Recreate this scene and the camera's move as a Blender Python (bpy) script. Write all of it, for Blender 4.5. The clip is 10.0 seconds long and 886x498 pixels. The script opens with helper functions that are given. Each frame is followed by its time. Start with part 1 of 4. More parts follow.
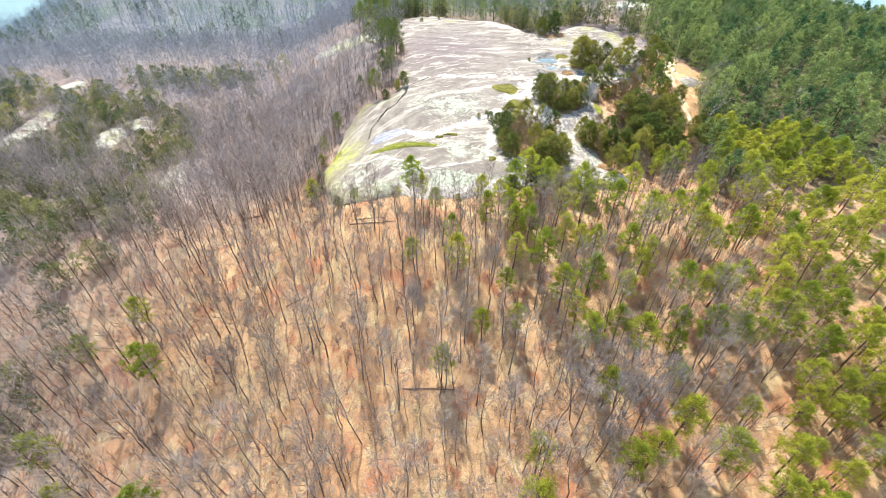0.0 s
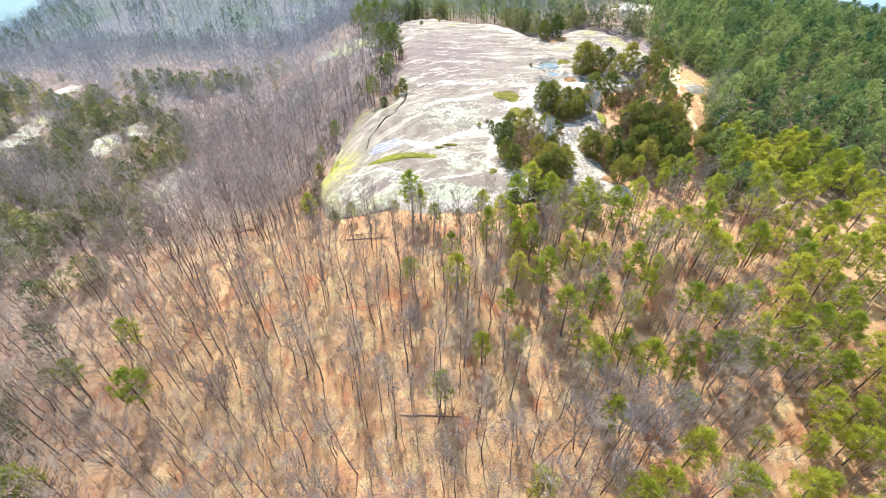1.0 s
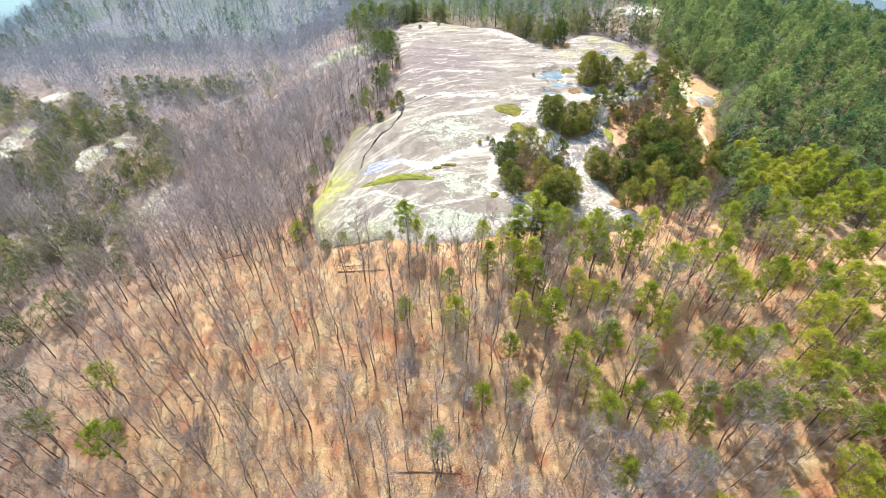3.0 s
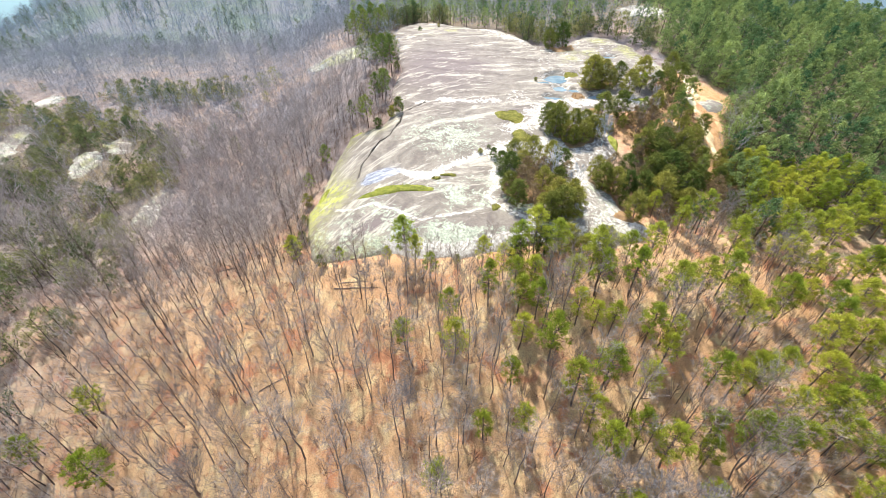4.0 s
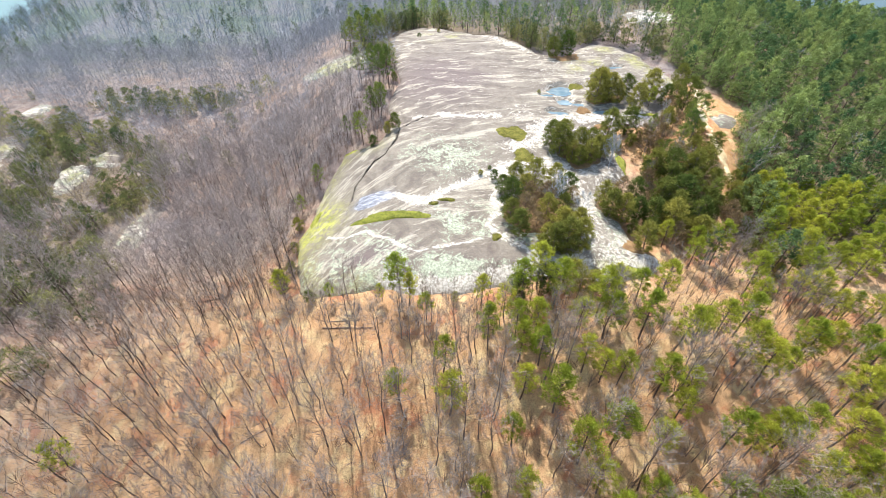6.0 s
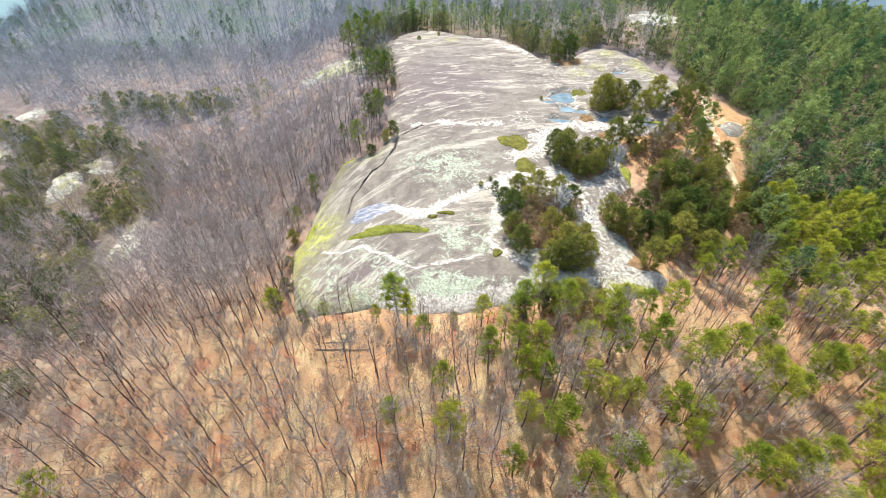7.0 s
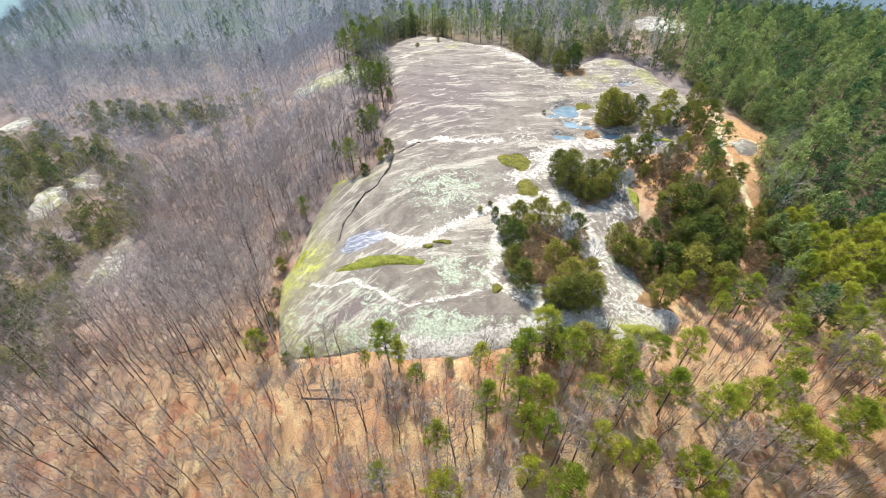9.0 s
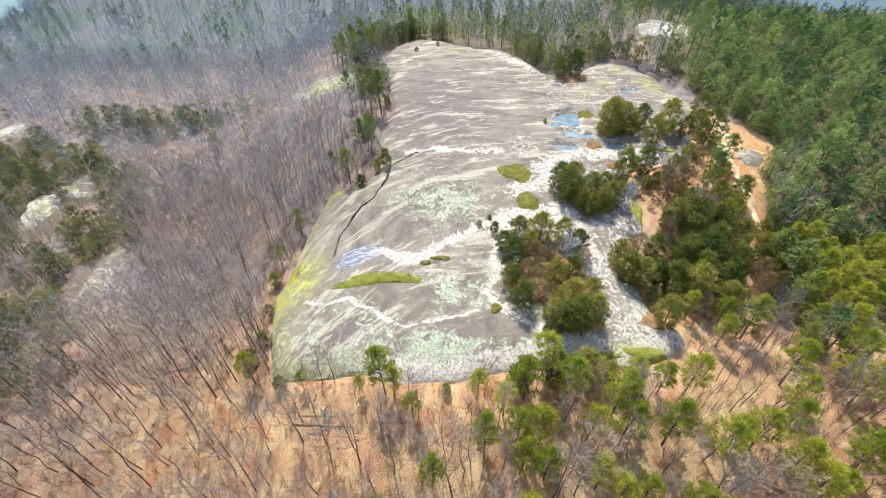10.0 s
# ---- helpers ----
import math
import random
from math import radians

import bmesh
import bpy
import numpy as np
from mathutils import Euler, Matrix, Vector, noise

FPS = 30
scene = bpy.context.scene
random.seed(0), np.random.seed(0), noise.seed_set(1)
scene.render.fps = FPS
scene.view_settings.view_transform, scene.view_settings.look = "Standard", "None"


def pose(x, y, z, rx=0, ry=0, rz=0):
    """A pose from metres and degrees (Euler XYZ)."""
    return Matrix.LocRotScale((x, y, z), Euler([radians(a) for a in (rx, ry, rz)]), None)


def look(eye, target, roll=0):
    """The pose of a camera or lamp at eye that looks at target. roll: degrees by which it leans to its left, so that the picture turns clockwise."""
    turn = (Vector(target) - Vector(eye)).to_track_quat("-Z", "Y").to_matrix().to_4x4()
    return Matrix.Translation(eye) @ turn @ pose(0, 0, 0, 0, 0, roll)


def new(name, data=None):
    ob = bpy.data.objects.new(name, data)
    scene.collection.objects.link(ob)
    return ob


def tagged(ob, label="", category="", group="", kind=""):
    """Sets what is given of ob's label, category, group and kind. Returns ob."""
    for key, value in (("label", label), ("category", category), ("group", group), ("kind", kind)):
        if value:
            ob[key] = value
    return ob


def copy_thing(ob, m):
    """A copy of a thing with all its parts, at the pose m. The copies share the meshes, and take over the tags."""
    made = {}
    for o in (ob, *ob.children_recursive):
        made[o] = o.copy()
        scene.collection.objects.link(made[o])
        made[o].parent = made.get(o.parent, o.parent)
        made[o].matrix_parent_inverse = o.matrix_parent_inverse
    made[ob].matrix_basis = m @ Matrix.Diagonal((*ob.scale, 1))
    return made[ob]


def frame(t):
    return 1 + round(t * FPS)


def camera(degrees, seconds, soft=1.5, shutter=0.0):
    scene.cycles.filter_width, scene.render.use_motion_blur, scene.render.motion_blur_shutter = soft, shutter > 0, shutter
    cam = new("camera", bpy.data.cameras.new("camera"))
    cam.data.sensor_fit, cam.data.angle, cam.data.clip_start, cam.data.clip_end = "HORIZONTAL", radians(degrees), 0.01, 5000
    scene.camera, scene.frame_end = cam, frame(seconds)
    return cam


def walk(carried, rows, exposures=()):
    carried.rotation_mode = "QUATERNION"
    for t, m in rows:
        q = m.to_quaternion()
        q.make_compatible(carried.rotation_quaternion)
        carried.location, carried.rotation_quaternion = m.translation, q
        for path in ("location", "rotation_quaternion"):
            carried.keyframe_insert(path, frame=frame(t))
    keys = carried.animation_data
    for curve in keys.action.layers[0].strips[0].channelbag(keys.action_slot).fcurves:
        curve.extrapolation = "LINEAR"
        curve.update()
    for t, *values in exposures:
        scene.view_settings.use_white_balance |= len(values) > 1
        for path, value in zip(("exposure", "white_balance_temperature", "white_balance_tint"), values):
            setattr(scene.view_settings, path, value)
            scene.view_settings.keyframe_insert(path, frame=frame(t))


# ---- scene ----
cam = camera(97.0, 10.0, soft=0.7)
PATH = [
    (0, 0, 0, 0, 54, -0, -0),
    (0.5, 0.109, 1.397, 0.52, 53.857, 0.04, 0.05),
    (1, 0.186, 2.74, 1.022, 53.79, 0.032, 0.1),
    (1.5, 0.278, 4.079, 1.488, 53.62, 0.08, 0.122),
    (2, 0.339, 5.457, 1.964, 53.417, 0.069, 0.12),
    (2.5, 0.393, 6.803, 2.44, 53.323, 0.047, 0.094),
    (4, 0.711, 10.847, 3.58, 52.913, 0.193, 0.254),
    (4.5, 0.863, 12.234, 3.982, 52.773, 0.254, 0.337),
    (5, 0.986, 13.543, 4.287, 52.723, 0.208, 0.381),
    (5.5, 1.142, 14.869, 4.741, 52.681, 0.231, 0.448),
    (7, 1.477, 18.905, 5.888, 52.383, 0.279, 0.645),
    (7.5, 1.642, 20.214, 6.271, 52.403, 0.308, 0.736),
    (8, 1.798, 21.525, 6.652, 52.325, 0.284, 0.769),
    (8.5, 1.931, 22.838, 6.941, 52.241, 0.291, 0.82),
    (9, 2.062, 24.202, 7.278, 52.106, 0.284, 0.848),
    (9.5, 2.224, 25.45, 7.666, 52.105, 0.274, 0.911),
    (10, 2.391, 26.694, 8.106, 52.009, 0.275, 0.993),
]

EXPOSURE = [(0.0, 1.23), (5.0, 1.09), (10.0, 0.81)]
walk(cam, [(t, pose(x, y, z, rx, ry, rz)) for t, x, y, z, rx, ry, rz in PATH], EXPOSURE)

# ---- world, sun ----
SUN_ELEVATION, SUN_AZIMUTH = 61.0, -15.0          # degrees; azimuth from +y towards +x
world = bpy.data.worlds.new("sky")
scene.world = world
world.use_nodes = True
wn = world.node_tree.nodes
sky = wn.new("ShaderNodeTexSky")
sky.sky_type, sky.sun_disc = "NISHITA", False
sky.sun_elevation, sky.sun_rotation = radians(SUN_ELEVATION), radians(SUN_AZIMUTH)
sky.air_density, sky.dust_density = 1.0, 1.5
world.node_tree.links.new(sky.outputs[0], wn["Background"].inputs[0])
wn["Background"].inputs[1].default_value = 0.15
sun = new("sun", bpy.data.lights.new("sun", "SUN"))
sun.data.energy, sun.data.angle, sun.data.color = 4.0, radians(0.55), (1.0, 0.955, 0.925)
sa, se = radians(SUN_AZIMUTH), radians(SUN_ELEVATION)
sun.matrix_world = look((0, 0, 200), Vector((0, 0, 200)) - Vector((math.sin(sa) * math.cos(se), math.cos(sa) * math.cos(se), math.sin(se))))


# ---- materials ----
class Mat:
    """A small builder for one procedural node material."""

    def __init__(self, name, rough=0.9, spec=0.2):
        self.m = bpy.data.materials.new(name)
        self.m.use_nodes = True
        self.t = self.m.node_tree
        self.b = self.t.nodes["Principled BSDF"]
        self.b.inputs["Roughness"].default_value = rough
        self.b.inputs["Specular IOR Level"].default_value = spec
        self.co = self.t.nodes.new("ShaderNodeTexCoord").outputs["Object"]

    def node(self, kind, **ins):
        n = self.t.nodes.new(kind)
        for k, v in ins.items():
            self.put(n.inputs[k.replace("_", " ")], v)
        return n

    def put(self, socket, v):
        if hasattr(v, "is_output"):
            self.t.links.new(v, socket)
        else:
            socket.default_value = v

    def noise(self, scale, detail=4.0, rough=0.6, stretch=None, turn=0.0, warp=0.0, at=None):
        co = at or self.co
        if stretch:
            mp = self.node("ShaderNodeMapping", Vector=co, Scale=stretch, Rotation=(0, 0, radians(turn)))
            co = mp.outputs[0]
        return self.node("ShaderNodeTexNoise", Vector=co, Scale=scale, Detail=detail, Roughness=rough, Distortion=warp).outputs["Fac"]

    def ramp(self, fac, lo, hi, a=0.0, b=1.0):
        n = self.node("ShaderNodeMapRange", Value=fac, From_Min=lo, From_Max=hi, To_Min=a, To_Max=b)
        n.interpolation_type = "SMOOTHSTEP"
        return n.outputs[0]

    def math(self, op, a, b=0.0):
        n = self.t.nodes.new("ShaderNodeMath")
        n.operation = op
        n.use_clamp = True
        self.put(n.inputs[0], a)
        self.put(n.inputs[1], b)
        return n.outputs[0]

    def mix(self, fac, a, b, mode="MIX"):
        n = self.t.nodes.new("ShaderNodeMix")
        n.data_type, n.blend_type = "RGBA", mode
        self.put(n.inputs["Factor"], fac)
        self.put(n.inputs["A"], (*a, 1) if isinstance(a, tuple) else a)
        self.put(n.inputs["B"], (*b, 1) if isinstance(b, tuple) else b)
        return n.outputs["Result"]

    def attr(self, name):
        n = self.t.nodes.new("ShaderNodeAttribute")
        n.attribute_name = name
        return n.outputs["Fac"]

    def obj_random(self):
        return self.t.nodes.new("ShaderNodeObjectInfo").outputs["Random"]

    def island(self):
        return self.t.nodes.new("ShaderNodeNewGeometry").outputs["Random Per Island"]

    def colour(self, c):
        self.put(self.b.inputs["Base Color"], (*c, 1) if isinstance(c, tuple) else c)
        return self

    def rough(self, r):
        self.put(self.b.inputs["Roughness"], r)
        return self

    def bump(self, h, strength, dist):
        n = self.node("ShaderNodeBump", Height=h, Strength=strength, Distance=dist)
        self.t.links.new(n.outputs[0], self.b.inputs["Normal"])
        return self


def litter_material():
    """Oak and pine leaf litter: rust, tan and straw, with grass and bare soil patches."""
    m = Mat("leaf_litter", 0.95, 0.1)
    big, mid, fine = m.noise(0.07, 3), m.noise(0.45, 5, 0.65), m.noise(7.0, 4, 0.75)
    c = m.mix(m.ramp(big, 0.38, 0.62), (0.55, 0.315, 0.155), (0.61, 0.39, 0.20))
    c = m.mix(m.ramp(mid, 0.47, 0.66), c, (0.69, 0.51, 0.26))
    c = m.mix(m.ramp(m.noise(0.25, 5, 0.7, warp=0.8), 0.52, 0.64), c, (0.50, 0.22, 0.11))
    c = m.mix(m.ramp(fine, 0.34, 0.56, 0.42, 1.0), (0.20, 0.115, 0.065), c)
    c = m.mix(m.ramp(m.noise(16.0, 2, 0.8), 0.56, 0.72, 0.0, 0.5), c, (0.76, 0.56, 0.31))
    spot = m.node("ShaderNodeVectorMath", Vector=m.co)
    spot.operation = "DISTANCE"
    spot.inputs[1].default_value = (10.0, 46.0, 0.0)
    spot.inputs[0].default_value = (0.0, 0.0, 0.0)
    flat = m.node("ShaderNodeMapping", Vector=m.co, Scale=(0.7, 1.3, 0.0))
    m.put(spot.inputs[0], flat.outputs[0])
    path_soil = m.node("ShaderNodeVectorMath", Vector=m.co)
    path_soil.operation = "DISTANCE"
    path_soil.inputs[1].default_value = (47.0, 82.0, -20.0)
    wander = m.math("MULTIPLY", m.ramp(spot.outputs["Value"], 26.0, 62.0), m.ramp(big, 0.3, 0.6, 0.7, 1.0))
    wander = m.math("MULTIPLY", wander, m.ramp(path_soil.outputs["Value"], 13.0, 26.0))
    c = m.mix(wander, c, m.mix(m.ramp(mid, 0.4, 0.62), (0.19, 0.155, 0.14), (0.27, 0.23, 0.21)))
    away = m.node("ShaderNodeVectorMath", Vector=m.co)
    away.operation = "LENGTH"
    # far ground takes the colour of distant woods, with bluish haze painted in
    hazed_woods_tone = m.mix(m.ramp(m.noise(0.03, 6, 0.8), 0.4, 0.6), (0.165, 0.165, 0.17), (0.11, 0.14, 0.11))
    c = m.mix(m.ramp(away.outputs["Value"], 150.0, 270.0), c, hazed_woods_tone)
    duff = m.math("MULTIPLY", m.attr("duff"), m.ramp(mid, 0.3, 0.6, 0.6, 1.0))
    c = m.mix(duff, c, m.mix(m.ramp(fine, 0.35, 0.6), (0.07, 0.06, 0.035), (0.17, 0.14, 0.075)))
    h = m.math("ADD", m.math("MULTIPLY", fine, 0.6), m.math("MULTIPLY", mid, 0.4))
    return m.colour(c).bump(h, 0.9, 0.35).m


def rock_material():
    """Weathered granite: grey-tan with flow streaks, pale mineral wash, green lichen, wet and mossy stains."""
    m = Mat("granite", 0.78, 0.35)
    pale, lichen, dark, moss, wet, crack = (m.attr(k) for k in ("pale", "lichen", "dark", "moss", "wet", "crack"))
    grain = m.noise(3.2, 8, 0.75)
    blot = m.noise(0.13, 9, 0.74, warp=1.4)
    split = m.node("ShaderNodeSeparateXYZ", Vector=m.co)
    layer = m.node("ShaderNodeCombineXYZ", X=split.outputs[0], Y=split.outputs[1], Z=m.attr("lay")).outputs[0]
    streak = m.noise(1.0, 9, 0.74, stretch=(0.10, 0.12, 2.6), warp=0.5, at=layer)
    line = m.noise(1.0, 9, 0.76, stretch=(0.16, 0.22, 6.0), warp=0.6, at=layer)
    c = m.mix(m.ramp(blot, 0.36, 0.64), (0.13, 0.105, 0.08), (0.26, 0.228, 0.172))
    c = m.mix(m.math("MULTIPLY", dark, m.ramp(streak, 0.28, 0.55, 0.45, 1.0)), c, (0.14, 0.105, 0.095))
    c = m.mix(m.ramp(streak, 0.515, 0.60, 0.0, 0.92), c, (0.43, 0.39, 0.30))
    c = m.mix(m.math("MULTIPLY", m.ramp(line, 0.53, 0.66, 0.0, 0.75), m.math("MULTIPLY", m.attr("bedding"), m.ramp(m.noise(0.22, 3), 0.4, 0.6, 0.35, 1.0))), c, (0.13, 0.11, 0.09))
    spots = m.math("ADD", m.ramp(m.noise(0.8, 12, 0.84, warp=0.9), 0.34, 0.66), m.math("MULTIPLY", m.ramp(blot, 0.4, 0.6), 0.2))
    flake = m.math("ADD", m.math("MULTIPLY", lichen, 0.45), m.math("MULTIPLY", spots, 0.5))
    c = m.mix(m.ramp(flake, 0.55, 0.66, 0.0, 0.9), c, m.mix(m.ramp(grain, 0.35, 0.65), (0.29, 0.335, 0.22), (0.47, 0.52, 0.375)))
    ragged = m.ramp(m.noise(0.5, 12, 0.8, warp=2.6), 0.30, 0.70)
    edge = m.math("ADD", m.math("MULTIPLY", pale, 0.6), m.math("MULTIPLY", ragged, 0.62))
    c = m.mix(m.ramp(edge, 0.66, 0.76), c, m.mix(m.ramp(grain, 0.35, 0.6), (0.43, 0.385, 0.30), (0.60, 0.565, 0.48)))
    c = m.mix(m.math("MULTIPLY", moss, m.ramp(m.noise(0.9, 6, 0.75), 0.36, 0.58)), c, m.mix(m.ramp(m.noise(0.45, 7, 0.75, warp=0.8), 0.36, 0.6), (0.17, 0.18, 0.03), (0.45, 0.46, 0.08)))
    c = m.mix(m.ramp(grain, 0.36, 0.56, 0.5, 0.0), c, (0.13, 0.115, 0.10))
    c = m.mix(m.math("MULTIPLY", wet, 0.7), c, (0.10, 0.11, 0.13))
    # near-black along the crack: the shade inside it is put into the colour
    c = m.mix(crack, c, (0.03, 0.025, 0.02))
    m.rough(m.ramp(wet, 0.3, 0.8, 0.8, 0.12))
    h = m.math("ADD", m.math("MULTIPLY", grain, 0.4), m.math("MULTIPLY", m.math("ADD", streak, m.math("MULTIPLY", line, m.attr("bedding"))), 0.4))
    return m.colour(c).bump(h, 0.8, 0.3).m


def plant_material(name, dark, light, rough=0.8, tint=None, spec=0.15, glow=0.0, clump=0.0):
    """Bark, twigs or needles: two colours mixed plant by plant and piece by piece."""
    m = Mat(name, rough, spec)
    per = m.attr("tint") if tint == "attribute" else m.obj_random()
    c = m.mix(per, dark, light)
    # clump noise darkens tufts at random, imitating light and dark within a crown
    piece = m.math("MULTIPLY", m.ramp(m.island(), 0.0, 1.0, 0.62, 1.0), m.ramp(m.noise(clump, 2, 0.5), 0.36, 0.64, 0.68, 1.0)) if clump else m.ramp(m.island(), 0.0, 1.0, 0.72, 1.0)
    c = m.mix(1.0, c, m.node("ShaderNodeCombineColor", Red=piece, Green=piece, Blue=piece).outputs[0], "MULTIPLY")
    if glow:
        tr = m.node("ShaderNodeBsdfTranslucent", Color=c)
        mx = m.node("ShaderNodeMixShader", Fac=glow)
        out = m.t.nodes["Material Output"]
        m.t.links.new(m.b.outputs[0], mx.inputs[1])
        m.t.links.new(tr.outputs[0], mx.inputs[2])
        m.t.links.new(mx.outputs[0], out.inputs[0])
    return m.colour(c).m


def bark_material(name, dark, light):
    m = Mat(name, 0.9, 0.15)
    n = m.noise(3.0, 5, 0.7, stretch=(3, 3, 0.5))
    c = m.mix(m.ramp(n, 0.35, 0.65), dark, light)
    c = m.mix(m.ramp(m.obj_random(), 0, 1, 0.0, 0.5), c, (0.32, 0.28, 0.24))
    return m.colour(c).bump(n, 0.5, 0.03).m


def mat_material(name, a, b, straw):
    """Low moss and grass mats on the rock."""
    m = Mat(name, 0.95, 0.1)
    c = m.mix(m.ramp(m.noise(1.2, 5, 0.7), 0.35, 0.65), a, b)
    c = m.mix(m.ramp(m.noise(5.0, 4, 0.75), 0.5, 0.7, 0.0, 0.8), c, straw)
    c = m.mix(m.ramp(m.noise(9.0, 3, 0.7), 0.3, 0.5, 0.5, 0.0), c, (0.05, 0.05, 0.015))
    return m.colour(c).bump(m.noise(6.0, 4, 0.7), 0.8, 0.15).m


def sand_material():
    m = Mat("sand", 0.95, 0.1)
    c = m.mix(m.ramp(m.noise(0.5, 5, 0.65), 0.4, 0.6), (0.58, 0.47, 0.26), (0.76, 0.68, 0.42))
    c = m.mix(m.ramp(m.noise(0.3, 5, 0.7, warp=0.7), 0.52, 0.62), c, (0.48, 0.26, 0.13))
    c = m.mix(m.ramp(m.noise(6.0, 4, 0.7), 0.35, 0.55, 0.4, 0.0), c, (0.25, 0.18, 0.10))
    return m.colour(c).bump(m.noise(3.0, 5, 0.7), 0.6, 0.1).m


def water_material():
    m = Mat("pool_water", 0.04, 0.5)
    m.b.inputs["IOR"].default_value = 1.33
    c = m.mix(m.ramp(m.noise(0.5, 4), 0.35, 0.65), (0.11, 0.18, 0.22), (0.20, 0.27, 0.29))
    return m.colour(c).bump(m.noise(4.0, 2), 0.06, 0.02).m


# aerial haze put into a glowing colour for the far distance
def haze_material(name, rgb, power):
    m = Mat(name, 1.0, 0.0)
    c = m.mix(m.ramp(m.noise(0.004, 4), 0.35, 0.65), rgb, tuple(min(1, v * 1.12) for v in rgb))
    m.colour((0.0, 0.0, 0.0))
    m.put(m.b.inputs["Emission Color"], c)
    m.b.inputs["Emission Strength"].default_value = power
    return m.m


LITTER, ROCK, SAND, WATER = litter_material(), rock_material(), sand_material(), water_material()
BARK = bark_material("hardwood_bark", (0.115, 0.072, 0.05), (0.24, 0.165, 0.12))
PINE_BARK = bark_material("pine_bark", (0.07, 0.045, 0.035), (0.18, 0.115, 0.08))
TWIG = plant_material("bare_twigs", (0.29, 0.23, 0.18), (0.43, 0.36, 0.295), 0.9)
PINE = plant_material("pine_needles", (0.36, 0.46, 0.055), (0.72, 0.72, 0.10), 0.6, glow=0.68, clump=1.1)
CEDAR = plant_material("cedar_foliage", (0.11, 0.175, 0.042), (0.47, 0.435, 0.092), 0.8, spec=0.05, glow=0.35, clump=1.3)
FLANK_TWIG = plant_material("flank_bare_twigs", (0.31, 0.26, 0.23), (0.50, 0.44, 0.405), 0.9, "attribute")
BRUSH = plant_material("brown_brush", (0.14, 0.085, 0.06), (0.36, 0.27, 0.22), 0.9, "attribute")
# far and hill twigs: grey bark colour made bluer, with distance haze painted in
FAR_HAZE_TWIG = plant_material("far_hazed_twigs", (0.205, 0.215, 0.23), (0.40, 0.41, 0.435), 0.85, "attribute")
HILL_HAZE_TWIG = plant_material("hill_hazed_twigs", (0.24, 0.28, 0.31), (0.37, 0.415, 0.455), 0.85, "attribute")
FAR_BARK = plant_material("far_bark", (0.09, 0.065, 0.05), (0.17, 0.125, 0.10), 0.9, "attribute")
SLOPE_TWIG = plant_material("slope_bare_twigs", (0.33, 0.27, 0.22), (0.50, 0.425, 0.36), 0.9, "attribute")
FAR_PINE = plant_material("far_pine_needles", (0.09, 0.19, 0.08), (0.44, 0.53, 0.17), 0.7, "attribute", spec=0.05, glow=0.4, clump=0.8)
# hill needles dulled and blued by haze put into the colour
HILL_HAZE_PINE = plant_material("hill_hazed_needles", (0.10, 0.16, 0.10), (0.26, 0.32, 0.18), 0.8, "attribute", spec=0.05, glow=0.3, clump=0.4)
FAR_CEDAR = plant_material("far_cedar_foliage", (0.11, 0.165, 0.068), (0.42, 0.41, 0.15), 0.8, "attribute", spec=0.05, glow=0.35, clump=1.0)
RIDGE_PINE = plant_material("ridge_pine_needles", (0.12, 0.20, 0.05), (0.36, 0.42, 0.09), 0.7, spec=0.05, glow=0.4, clump=1.1)
RUSTY = plant_material("rusty_scrub", (0.27, 0.19, 0.095), (0.45, 0.34, 0.18), 0.9, spec=0.05, glow=0.2, clump=1.2)
DEAD = plant_material("lichen_grey_branches", (0.36, 0.38, 0.38), (0.48, 0.50, 0.50), 0.9)
MOSS = mat_material("moss_mat", (0.105, 0.105, 0.022), (0.20, 0.19, 0.04), (0.30, 0.25, 0.075))
YELLOW = mat_material("yellow_moss", (0.24, 0.255, 0.045), (0.35, 0.36, 0.075), (0.22, 0.21, 0.05))
OLIVE = mat_material("olive_moss", (0.115, 0.13, 0.022), (0.235, 0.25, 0.042), (0.22, 0.20, 0.055))
RED_SOIL = mat_material("rusty_soil", (0.42, 0.22, 0.10), (0.55, 0.34, 0.17), (0.48, 0.36, 0.15))
SOIL = mat_material("needle_soil", (0.20, 0.115, 0.06), (0.32, 0.20, 0.10), (0.34, 0.26, 0.10))


# ---- the lie of the land ----
def knots(v, xs, ys):
    """A smooth curve through a few knots."""
    xs, ys = np.asarray(xs, float), np.asarray(ys, float)
    m = np.gradient(ys, xs)
    v = np.clip(v, xs[0], xs[-1])
    i = np.clip(np.searchsorted(xs, v) - 1, 0, len(xs) - 2)
    h = xs[i + 1] - xs[i]
    s = (v - xs[i]) / h
    return (1 + 2 * s) * (1 - s) ** 2 * ys[i] + s * (1 - s) ** 2 * h * m[i] + s * s * (3 - 2 * s) * ys[i + 1] + s * s * (s - 1) * h * m[i + 1]


def sstep(a, b, v):
    s = np.clip((v - a) / (b - a), 0, 1)
    return s * s * (3 - 2 * s)


